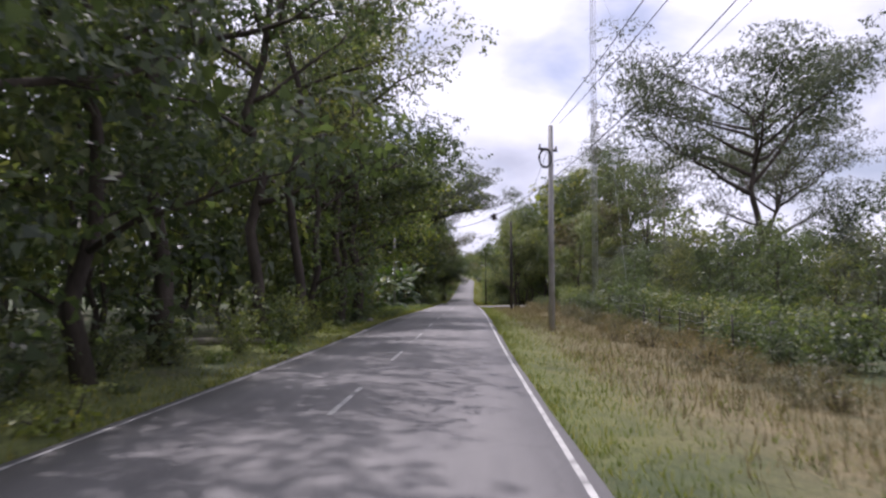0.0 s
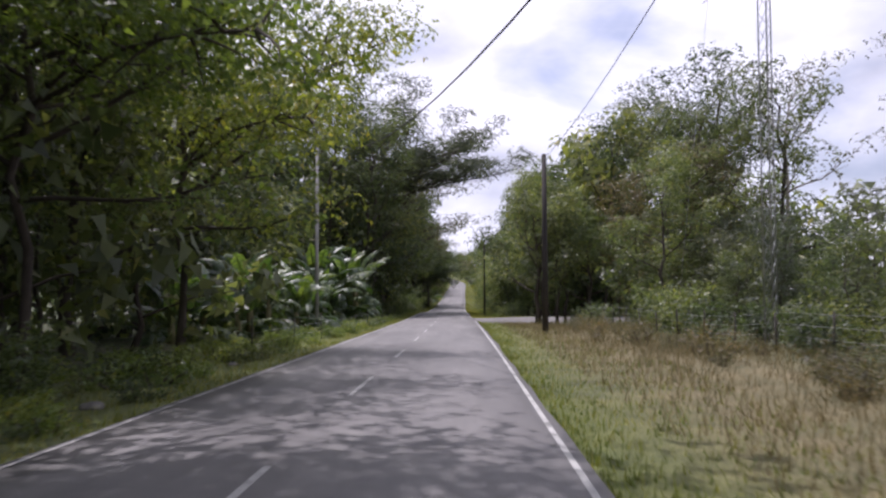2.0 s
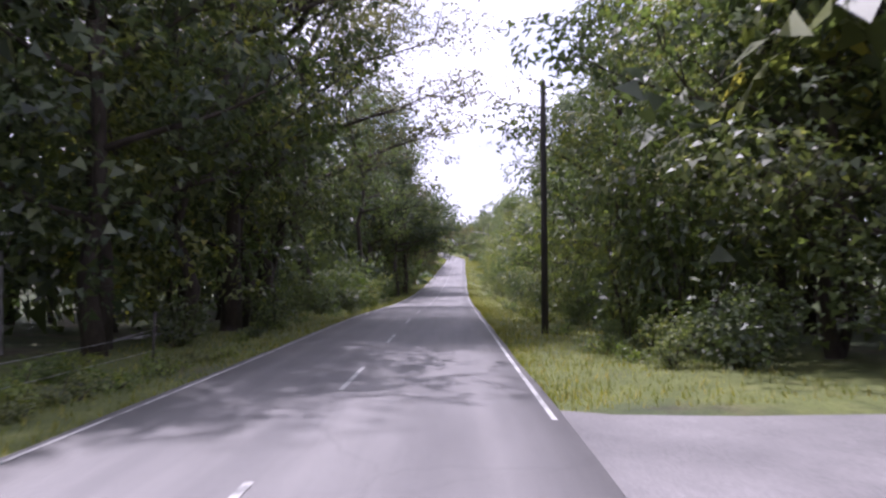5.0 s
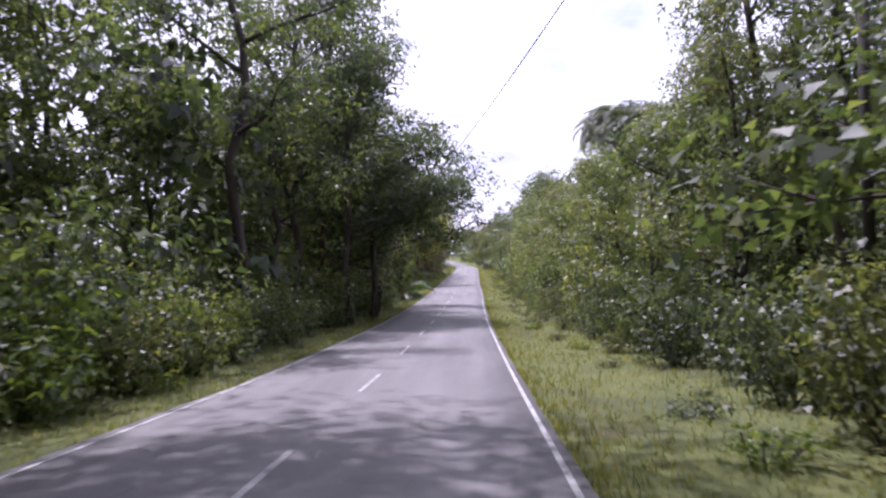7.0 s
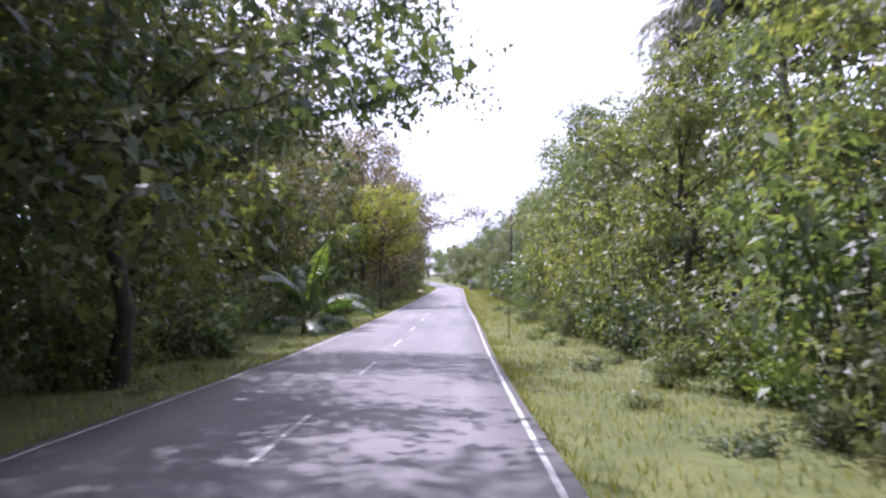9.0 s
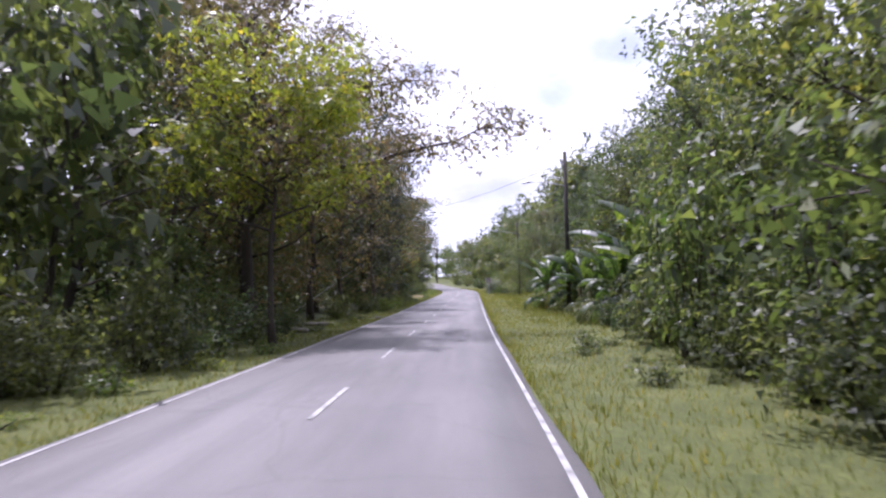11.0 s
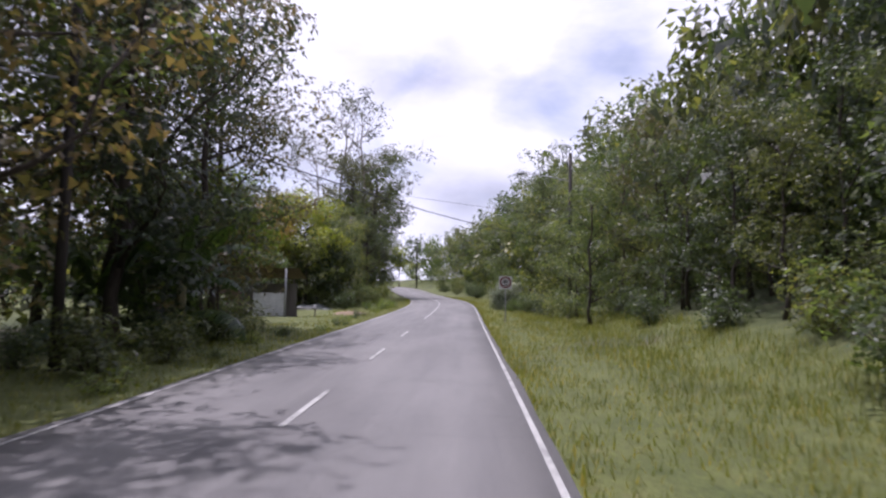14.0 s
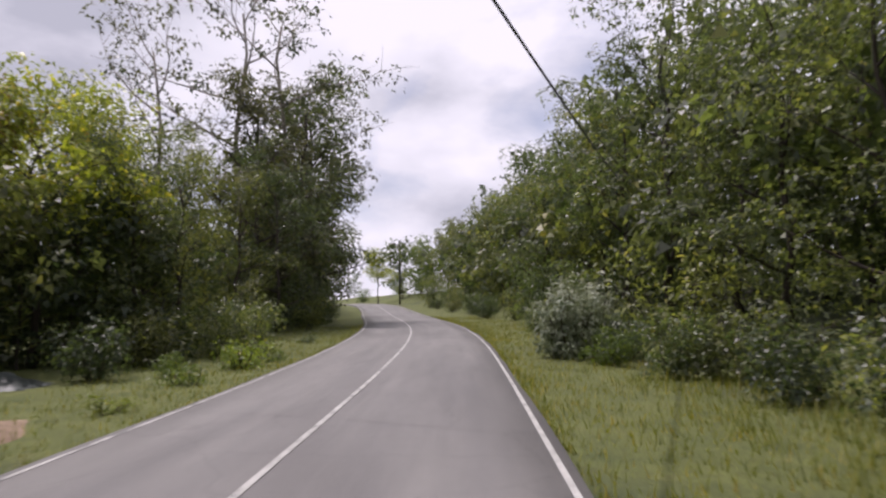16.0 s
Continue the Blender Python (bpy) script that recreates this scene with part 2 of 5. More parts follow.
def soil():
    m, t, bsdf, out = material("ground")
    big = noise_of(t, 0.16, 4.0, 0.6)
    mid = noise_of(t, 1.3, 5.0, 0.65)
    fine = noise_of(t, 16.0, 4.0, 0.7)
    green = ramp(t, [(0.3, (0.070, 0.090, 0.020)), (0.6, (0.118, 0.134, 0.032)), (0.8, (0.175, 0.155, 0.060))], mid).outputs[0]
    straw = ramp(t, [(0.3, (0.105, 0.10, 0.045)), (0.7, (0.20, 0.16, 0.08))], mid).outputs[0]
    where = t.nodes.new("ShaderNodeTexCoord")
    axes = t.nodes.new("ShaderNodeSeparateXYZ")
    t.links.new(where.outputs["Object"], axes.inputs[0])

    def band(source, lo, hi):
        r = t.nodes.new("ShaderNodeMapRange")
        r.inputs["From Min"].default_value, r.inputs["From Max"].default_value = lo, hi
        t.links.new(source, r.inputs["Value"])
        return r.outputs[0]

    def times(a, b):
        n = t.nodes.new("ShaderNodeMath")
        n.operation = "MULTIPLY"
        t.links.new(a, n.inputs[0])
        t.links.new(b, n.inputs[1])
        return n.outputs[0]

    green = blend(t, "MIX", times(band(axes.outputs["X"], 1.8, 4.5), band(axes.outputs["Y"], 96, 80)), green, straw)
    brown = ramp(t, [(0.3, (0.045, 0.034, 0.022)), (0.7, (0.12, 0.09, 0.055))], mid).outputs[0]
    growth = ramp(t, [(0.35, (0.030, 0.044, 0.015)), (0.7, (0.075, 0.095, 0.032))], mid).outputs[0]
    brown = blend(t, "MIX", ramp(t, [(0.34, (0, 0, 0)), (0.50, (1, 1, 1))], noise_of(t, 0.45, 5.0, 0.7)).outputs[0], brown, growth)
    off = t.nodes.new("ShaderNodeMath")
    off.operation = "MAXIMUM"
    t.links.new(times(band(axes.outputs["X"], -8.5, -11.5), band(axes.outputs["Y"], 290, 274)), off.inputs[0])
    t.links.new(band(axes.outputs["X"], 7.0, 10.0), off.inputs[1])
    litter = t.nodes.new("ShaderNodeMath")
    litter.operation = "MAXIMUM"
    t.links.new(off.outputs[0], litter.inputs[0])
    t.links.new(ramp(t, [(0.56, (0, 0, 0)), (0.70, (1, 1, 1))], big).outputs[0], litter.inputs[1])
    col = blend(t, "MIX", litter.outputs[0], green, brown)
    col = blend(t, "MULTIPLY", 0.8, col, ramp(t, [(0.3, (0.45, 0.45, 0.45)), (0.7, (1.4, 1.4, 1.4))], fine).outputs[0])
    t.links.new(col, bsdf.inputs["Base Color"])
    bsdf.inputs["Roughness"].default_value = 0.95
    bump(t, bsdf, fine, 0.9, 0.05)
    return m


ASPHALT, SOIL = asphalt(), soil()
# ---------------------------------------------------------------- the lie of the land
EDGE = [(-80, 2.1), (0, 1.65), (20, 1.52), (40, 1.45), (60, 1.42), (80, 1.28), (100, 0.94), (120, 0.62), (140, 0.50), (160, 0.38),
        (180, 0.40), (200, 0.52), (220, 0.39), (240, 0.45), (260, 0.55), (280, 0.62), (300, 0.74), (310, 0.66), (320, 0.13), (330, -0.95),
        (340, -2.5), (350, -4.1), (360, -5.5), (380, -9.0), (400, -14), (420, -22), (440, -32), (470, -52), (520, -90)]
RISE = [(-80, 4.5), (0, 2.33), (20, 1.76), (40, 1.39), (60, 0.76), (80, 0.11), (100, -0.56), (120, -1.11), (140, -1.94), (160, -2.39),
        (180, -2.40), (200, -2.06), (220, -1.69), (240, -1.24), (260, -0.63), (280, -0.13), (300, 0.47), (320, 1.21), (340, 1.95),
        (360, 2.83), (380, 3.95), (400, 4.9), (440, 5.7), (520, 5.9)]
_y = np.arange(-80.0, 521.0, 1.0)
_soft = np.exp(-0.5 * (np.arange(-12, 13) / 3.5) ** 2)
_soft /= _soft.sum()


def _smooth(knots):
    v = np.interp(_y, [a for a, b in knots], [b for a, b in knots])
    return np.convolve(np.pad(v, 12, mode="edge"), _soft, mode="valid")


_edge, _rise = _smooth(EDGE), _smooth(RISE)
WIDE, MIDDLE = 5.57, 2.955          # right edge line to left edge line, and to the centre line


def edge_x(y):
    return float(np.interp(y, _y, _edge))


def road_z(y):
    return float(np.interp(y, _y, _rise))


def across(y, d, lift=0.0):
    """A point d metres to the right of the right edge line."""
    s = (edge_x(y + 1) - edge_x(y - 1)) / 2
    k = 1 / math.hypot(1, s)
    return Vector((edge_x(y) + d * k, y - d * s * k, road_z(y) + lift))


def ground_z(x, y):
    d = x - edge_x(min(max(y, -80), 520))
    out = max(d - 0.3, -d - WIDE - 0.3, 0.0)
    z = road_z(y) - 0.07
    z += min(out, 1.2) / 1.2 * -0.06
    if out > 1:
        z += 0.16 * noise.noise((x * 0.25, y * 0.25, 3.0)) * min(1.0, (out - 1) / 2)
        z += 0.5 * noise.noise((x * 0.06, y * 0.06, 9.0)) * min(1.0, (out - 1) / 8)
    if d > 0 and 84 < y < 101:                     # level ground at the turning
        k = min(1.0, (y - 84) / 3, (101 - y) / 3)
        z = z * (1 - k) + (road_z(92.5) * min(1.0, out / 4) + road_z(y) * (1 - min(1.0, out / 4)) - 0.07) * k
    if d > 5 and y > 225:                          # the bank on the right of the last stretch
        z += min(1.0, (d - 5) / 8) * 2.2 * min(1.0, (y - 225) / 30)
    return z


# ---------------------------------------------------------------- building blocks
def mesh_object(name, verts, faces, mat, parent=None, label="", smooth=False, uvs=None):
    me = bpy.data.meshes.new(name)
    verts = np.asarray(verts, dtype=np.float32).reshape(-1, 3)
    if isinstance(faces, np.ndarray):
        n, k = faces.shape
        me.vertices.add(len(verts))
        me.vertices.foreach_set("co", verts.ravel())
        me.loops.add(n * k)
        me.loops.foreach_set("vertex_index", faces.astype(np.int32).ravel())
        me.polygons.add(n)
        me.polygons.foreach_set("loop_start", np.arange(0, n * k, k, dtype=np.int32))
        me.update(calc_edges=True)
    else:
        me.from_pydata([tuple(map(float, v)) for v in verts], [], faces)
    if uvs is not None:
        layer = me.uv_layers.new(name="UVMap")
        idx = np.empty(len(me.loops), dtype=np.int32)
        me.loops.foreach_get("vertex_index", idx)
        layer.data.foreach_set("uv", np.asarray(uvs, dtype=np.float32)[idx].ravel())
    if smooth:
        me.polygons.foreach_set("use_smooth", np.ones(len(me.polygons), dtype=bool))
    me.materials.append(mat)
    ob = new(name, me)
    if parent:
        ob.parent = parent
    if label:
        tagged(ob, label)
    return ob


def part(name, bm, mat, parent, label="", smooth=False):
    me = bpy.data.meshes.new(name)
    bm.to_mesh(me)
    bm.free()
    if smooth:
        me.polygons.foreach_set("use_smooth", np.ones(len(me.polygons), dtype=bool))
    me.materials.append(mat)
    ob = new(name, me)
    ob.parent = parent
    if label:
        tagged(ob, label)
    return ob


class Tubes:
    """Tapered round limbs along lists of points."""
    def __init__(self, sides=6):
        self.v, self.f, self.n = [], [], sides

    def add(self, pts, radii, close=True):
        n, pts = self.n, [Vector(p) for p in pts]
        first = len(self.v)
        ref = Vector((0.31, 0.95, 0.05))
        for i, p in enumerate(pts):
            way = (pts[min(i + 1, len(pts) - 1)] - pts[max(i - 1, 0)]).normalized()
            a = way.cross(ref)
            if a.length < 0.1:
                a = way.cross(Vector((1, 0, 0)))
            a.normalize()
            b = way.cross(a)
            for k in range(n):
                w = 2 * math.pi * k / n
                self.v.append(p + (a * math.cos(w) + b * math.sin(w)) * radii[i])
        for i in range(len(pts) - 1):
            for k in range(n):
                s, e = first + i * n, first + (i + 1) * n
                self.f.append((s + k, s + (k + 1) % n, e + (k + 1) % n, e + k))
        if close:
            self.f.append(tuple(range(len(self.v) - n, len(self.v))))
            self.f.append(tuple(range(first + n - 1, first - 1, -1)))

    def make(self, name, mat, parent=None, label=""):
        return mesh_object(name, self.v, self.f, mat, parent, label, smooth=True)


def box(bm, m, sx, sy, sz, bevel=0.0):
    r = bmesh.ops.create_cube(bm, size=1.0, matrix=m @ Matrix.Diagonal((sx, sy, sz, 1)))
    if bevel:
        edges = list({e for v in r["verts"] for e in v.link_edges})
        bmesh.ops.bevel(bm, geom=edges, offset=bevel, segments=1, affect="EDGES")


def unit(v):
    return v / (np.linalg.norm(v, axis=1, keepdims=True) + 1e-6)


def leaves(centres, radii, counts, size, seed, droop=0.35, slim=0.42, flat=0.8, pairs=True, dome=1.0):
    """Leaves laid like scales over domed clumps: pairs of pointed leaflets on one stalk, or single broad folded leaves."""
    g = np.random.default_rng(seed)
    c = np.repeat(np.asarray(centres), counts, axis=0)
    r = np.repeat(np.asarray(radii), counts)[:, None]
    n = len(c)
    way = g.normal(size=(n, 3))
    way[:, 2] = np.where((way[:, 2] < -0.1) & (g.uniform(0, 1, n) < 0.65), -way[:, 2], way[:, 2])
    way = unit(way)
    deep = np.where(g.uniform(0, 1, (n, 1)) < 0.8, g.uniform(0.78, 1.02, (n, 1)), g.uniform(0.2, 0.8, (n, 1)))
    p = c + way * np.array([1, 1, flat]) * r * deep
    nrm = unit(way * dome + g.normal(size=(n, 3)) * 0.34 + np.array([0, 0, 0.42]))
    out = way * 0.25 + g.normal(size=(n, 3)) * 0.6
    out[:, 2] -= droop + 0.25
    out = unit(out - nrm * np.sum(out * nrm, axis=1, keepdims=True) * 0.85)
    side = unit(np.cross(out, nrm))
    L = size * g.uniform(0.55, 1.35, (n, 1))
    W = L * slim * g.uniform(0.8, 1.25, (n, 1))
    if not pairs:
        v = np.stack([p, p + out * L * 0.45 + side * W / 2 + nrm * W * 0.18, p + out * L - nrm * L * 0.12, p + out * L * 0.45 - side * W / 2 + nrm * W * 0.18], axis=1)
        return v.reshape(-1, 3), np.arange(n * 4).reshape(n, 4)
    both = []
    for s in (-1, 1):
        o = unit(out * 0.75 + side * s * g.uniform(0.35, 0.9, (n, 1)) + nrm * g.normal(size=(n, 1)) * 0.3)
        w = np.cross(nrm, o)
        a = p + out * L * (0.06 if s < 0 else 0.3)
        k = L * 0.84
        both += [a + o * k * 0.2 + w * W * 0.5, a + o * k * 0.36 - w * W * 0.5 + nrm * W * 0.1, a + o * k - nrm * k * 0.12]
    return np.stack(both, axis=1).reshape(-1, 3), np.arange(n * 6).reshape(n * 2, 3)


def wander(rng, start, way, length, steps, wobble, lift=0.0):
    pts, w, p = [Vector(start)], Vector(way).normalized(), Vector(start)
    for i in range(steps):
        w = (w + Vector((rng.gauss(0, wobble), rng.gauss(0, wobble), rng.gauss(0, wobble * 0.7) + lift))).normalized()
        p = p + w * (length / steps)
        pts.append(p.copy())
    return pts


def tree(kind, label, seed, h, r, clear, leaf, count, bark=None, foliage=None, limbs=9, girth=0.22, flat=False, lean=(0, 0), clump=1.0,
         sparse=0.72, low=False, slim=0.42, extra=(), twigs=True):
    """A trunk with limbs and twigs (one part) under a crown of leaf clumps (another)."""
    rng = random.Random(seed)
    root = tagged(new(kind), label, "tree", "roadside trees")
    wood = Tubes(5 if twigs else 3)
    top = h * (0.72 if flat else 0.86)
    trunk = [Vector((lean[0] * (k / 8) ** 1.5 + rng.gauss(0, 0.012 * h) * (k > 0), lean[1] * (k / 8) ** 1.5 + rng.gauss(0, 0.012 * h) * (k > 0), top * k / 8 - 0.15 * (k == 0))) for k in range(9)]
    wood.add(trunk, [girth * (1.45 if k == 0 else 1 - 0.085 * k) for k in range(9)])
    tips, keep = [], []
    thin = Tubes(3)
    for i in range(limbs):
        u = (i + 0.5) / limbs
        s = clear + (1 - clear) * (u ** (0.55 if flat else 0.9))
        k = min(s * 8, 7.99)
        at = trunk[int(k)].lerp(trunk[int(k) + 1], k % 1)
        a = i * 2.4 + rng.uniform(-0.5, 0.5)
        if flat:
            steep, long = rng.uniform(0.25, 0.6), r * rng.uniform(0.8, 1.1)
        else:
            steep = 0.15 + 1.0 * u
            long = r * (1.05 - 0.55 * max(0.0, u - 0.35)) * rng.uniform(0.75, 1.1)
        way = Vector((math.cos(a), math.sin(a), steep))
        pts = wander(rng, at, way, long * 1.05, 6, 0.16, 0.02 if flat else 0.05)
        g0 = girth * (0.5 - 0.25 * u)
        if twigs:
            wood.add(pts, [g0 * (1 - 0.14 * j) for j in range(7)])
        else:
            wood.add(pts[::3], [g0, g0 * 0.6, g0 * 0.2], close=False)
        for j in range(2, 7):
            for q in range(1 if j % 2 else 2):
                b = rng.uniform(0, 6.28)
                sub = (pts[j] - pts[j - 1]).normalized() + Vector((math.cos(b), math.sin(b), rng.uniform(-0.2, 0.7) if not flat else rng.uniform(0, 0.6))) * 0.9
                sp = wander(rng, pts[j], sub, r * rng.uniform(0.22, 0.42), 3, 0.2, 0.03)
                if twigs:
                    thin.add([sp[0], sp[2], sp[3]], [g0 * 0.28, g0 * 0.16, g0 * 0.06], close=False)
                tips.append((sp[-1], 1.0))
                tips.append((sp[1], 0.7))
    for at, way, long in extra:                    # long single limbs that reach out
        pts = wander(rng, at, way, long, 9, 0.13, 0.015)
        wood.add(pts, [girth * 0.55 * (1 - 0.095 * j) for j in range(10)])
        for j in range(3, 10):
            for q in range(2 if flat else 3):
                b = rng.uniform(0, 6.28)
                sub = (pts[j] - pts[j - 1]).normalized() * 0.7 + Vector((math.cos(b), math.sin(b), rng.uniform(0.1, 0.8) if flat else rng.uniform(-0.5, 0.5)))
                reach = rng.uniform(1.6, 3.6) if flat else rng.uniform(0.8, 1.9)
                sp = wander(rng, pts[j], sub, reach, 3, 0.22, -0.03)
                thin.add(sp, [0.05, 0.035, 0.02, 0.008], close=False)
                tips.append((sp[2], 0.8))
                keep.append((sp[-1], 1.0))
                if flat:
                    keep.append((sp[2] + Vector((rng.uniform(-1, 1), rng.uniform(-1, 1), 0.3)), 0.8))
    if low:                                        # leafy curtain down to the ground
        for i in range(int(34 * r / 4)):
            a, u = rng.uniform(0, 6.28), rng.uniform(0.04, 0.55)
            d = r * rng.uniform(0.3, 0.46 + 0.6 * u)
            tips.append((Vector((math.cos(a) * d, math.sin(a) * d, h * u)), 0.9))
    rng.shuffle(tips)
    tips = tips[: max(6, int(len(tips) * sparse * 0.72))] + keep
    base = clump * (0.20 * r + 0.36)
    rad = [base * w * rng.uniform(0.7, 1.35) for p, w in tips]
    tot = sum(x * x for x in rad)
    cnt = [max(2, int(count * x * x / tot)) for x in rad]
    first = len(wood.v)
    wood.v += thin.v
    wood.f += [tuple(i + first for i in f) for f in thin.f]
    wood.make("trunk", bark or BARK, root)
    v, f = leaves([tuple(p) for p, w in tips], rad, cnt, leaf, seed + 5, slim=slim, flat=0.32 if flat else 0.68, droop=0.2 if flat else 0.35, dome=0.5 if flat else 1.0)
    mesh_object("crown", v, f, foliage or LEAF_MID, root)
    return root


def bush(kind, label, seed, h, r, leaf, count, foliage, slim=0.45, stems=9, pairs=True):
    rng = random.Random(seed)
    root = tagged(new(kind), label, "bush", "roadside bushes")
    wood, tips = Tubes(4), []
    for i in range(stems):
        a = i * 2.4 + rng.uniform(-0.4, 0.4)
        d = r * rng.uniform(0.2, 0.9)
        pts = wander(rng, (0.15 * math.cos(a), 0.15 * math.sin(a), -0.05), (math.cos(a) * d / h, math.sin(a) * d / h, 0.9), h * rng.uniform(0.65, 1.0), 5, 0.14)
        wood.add(pts, [0.035, 0.03, 0.024, 0.018, 0.012, 0.006], close=False)
        for p in pts[1:]:
            tips.append(p)
            for q in range(2):
                b = rng.uniform(0, 6.28)
                tips.append(p + Vector((math.cos(b), math.sin(b), rng.uniform(-0.3, 0.3))) * r * 0.32)
    wood.make("branchwork", BARK, root)
    rad = [r * rng.uniform(0.18, 0.34) for p in tips]
    tot = sum(x * x for x in rad)
    v, f = leaves([tuple(p) for p in tips], rad, [max(2, int(count * x * x / tot)) for x in rad], leaf, seed + 9, slim=slim, pairs=pairs)
    v[:, 2] = np.maximum(v[:, 2], 0.02)
    mesh_object("foliage", v, f, foliage, root)
    return root


used = set()


def put(master, x, y, turn=0.0, size=1.0, tall=1.0, sink=0.05, label=""):
    """The master itself goes to its first place; the next ones are copies."""
    m = pose(x, y, ground_z(x, y) - sink, 0, 0, turn) @ Matrix.Diagonal((size, size, size * tall, 1))
    if master.name in used:
        ob = copy_thing(master, m)
    else:
        used.add(master.name)
        master.matrix_basis = m
        ob = master
    if label:
        tagged(ob, label)
    return ob


# ---------------------------------------------------------------- ground and road
def ground():
    xs = sorted({*[-1500, -700, -350, -180, -110, -75, -55, -42, -33], *range(-27, 28, 1), *[33, 42, 55, 75, 110, 180, 350, 700, 1500], -5.6, -4.6, 0.7, 1.7})
    ys = [-1200, -500, -200, -120, *range(-80, 360, 2), *range(360, 521, 8), 560, 640, 800, 1200, 2000]
    v, f = [], []
    for y in ys:
        yy = min(max(y, -80), 520)
        for x in xs:
            e = edge_x(yy)
            gx = x + e * max(0.0, 1 - abs(x) / 60)
            v.append((gx, y, ground_z(gx, yy)))
    n = len(xs)
    for j in range(len(ys) - 1):
        for i in range(n - 1):
            a = j * n + i
            f.append((a, a + 1, a + n + 1, a + n))
    ob = mesh_object("ground", v, f, SOIL, smooth=True)
    tagged(ob, "uneven ground of grass and brown leaf litter beside the road", "ground", kind="structure")


def strip(name, y0, y1, d0, d1, lift, mat, parent=None, step=2.0, thick=0.0, ragged=0.0):
    n = max(2, int((y1 - y0) / step) + 1)
    v, uv, f = [], [], []
    cols = [d0, d1] if abs(d1 - d0) < 1 else list(np.linspace(d0, d1, 7))
    k = len(cols)
    for i in range(n):
        y = y0 + (y1 - y0) * i / (n - 1)
        for j, d in enumerate(cols):
            if ragged and j in (0, k - 1):
                d = d + ragged * noise.noise((y * 0.9, d, 1.7)) + ragged * 0.5 * noise.noise((y * 3.1, d, 5.7))
            crown = 0.045 * (1 - min(1.0, abs(d + MIDDLE) / 2.9))
            p = across(y, d, lift + crown)
            v.append(tuple(p))
            uv.append((d, y))
    for i in range(n - 1):
        for j in range(k - 1):
            a = i * k + j
            f.append((a, a + 1, a + k + 1, a + k))
    if thick:                                      # edge faces down to the soil
        m = len(v)
        for i in range(n):
            for j in (0, k - 1):
                q = v[i * k + j]
                v.append((q[0], q[1], q[2] - thick))
                uv.append(uv[i * k + j])
        for i in range(n - 1):
            a, b = i * k, (i + 1) * k
            f.append((a, b, m + 2 * (i + 1), m + 2 * i))
            f.append((a + k - 1, m + 2 * i + 1, m + 2 * (i + 1) + 1, b + k - 1))
    if d1 < d0:
        f = [q[::-1] for q in f]
    return mesh_object(name, v, f, mat, parent, smooth=True, uvs=uv)


def side_road(parent):
    """A pale gravel turning on the right, with flared corners."""
    v, f = [], []
    n = 14
    for i in range(n):
        x = i / (n - 1)
        out = 46 * x ** 1.6
        flare = 2.6 * math.exp(-out / 2.2)
        for k, y in enumerate((89.0 - flare, 89.6 - flare, 91.5, 94.0, 96.6 + flare * 0.5, 97.2 + flare * 0.5)):
            e = edge_x(y) + 0.10 + out
            yy = y + out * 0.05 + (0.12 * noise.noise((out, y, 0)) if out > 1 else 0)
            z = ground_z(e, yy)
            v.append((e, yy, z - 0.06 if k in (0, 5) else max(z + 0.03, road_z(yy) - 0.012 if out < 2.5 else -99)))
    for i in range(n - 1):
        for j in range(5):
            a = i * 6 + j
            f.append((a, a + 6, a + 7, a + 1))
    mesh_object("side_road", v, f, GRAVEL, parent, "pale worn gravel turning off the road", smooth=True)


def road():
    ob = strip("road", -70, 470, -WIDE - 0.15, 0.15, 0.0, ASPHALT, thick=0.16, ragged=0.09)
    tagged(ob, "grey worn two-lane asphalt road with white edge lines", "road", kind="structure")
    strip("edge_line", -70, 87.8, -0.036, 0.036, 0.006, LINE_PAINT, ob, 1.0)
    strip("edge_line", 97.2, 400, -0.036, 0.036, 0.006, LINE_PAINT, ob, 1.0)
    strip("edge_line", -70, 400, -WIDE - 0.033, -WIDE + 0.033, 0.006, LINE_PAINT, ob, 1.0)
    y = 1.83 - 7.494 * 8
    while y < 278:
        strip("lane_dash", y, y + 2.75, -MIDDLE - 0.042, -MIDDLE + 0.042, 0.006, LINE_PAINT, ob, 1.0)
        y += 7.494
    strip("centre_line", 284.5, 400, -MIDDLE - 0.042, -MIDDLE + 0.042, 0.006, LINE_PAINT, ob, 1.0)
    side_road(ob)


ground()
road()
# ---------------------------------------------------------------- kinds of plants
TALL = "tall dark-leaved forest tree with a slim trunk beside the road"
CURTAIN = "dense leafy tree hung with creepers down to the ground"
MIDDLE_TREE = "mid-green broadleaf tree with a rounded open crown"
BROWNISH = "tree with sparse brownish-green foliage and dark limbs"
PALE = "young bright yellow-green leafy tree"
tall_a = tree("forest_tree", TALL, 11, 19, 5.0, 0.26, 0.31, 4300, foliage=LEAF_DARK, limbs=11, girth=0.24, slim=0.5)
tall_b = tree("forest_tree", TALL, 12, 21, 4.8, 0.32, 0.30, 4300, foliage=LEAF_DARK, limbs=11, girth=0.26, lean=(0.6, 0.3), slim=0.48)
curtain_a = tree("forest_tree", CURTAIN, 13, 16, 4.4, 0.14, 0.32, 3700, foliage=LEAF_DARK, limbs=9, girth=0.2, low=True, slim=0.5)
curtain_b = tree("forest_tree", CURTAIN, 14, 13, 4.0, 0.12, 0.27, 3900, foliage=LEAF_MID, limbs=9, girth=0.18, low=True, slim=0.5)
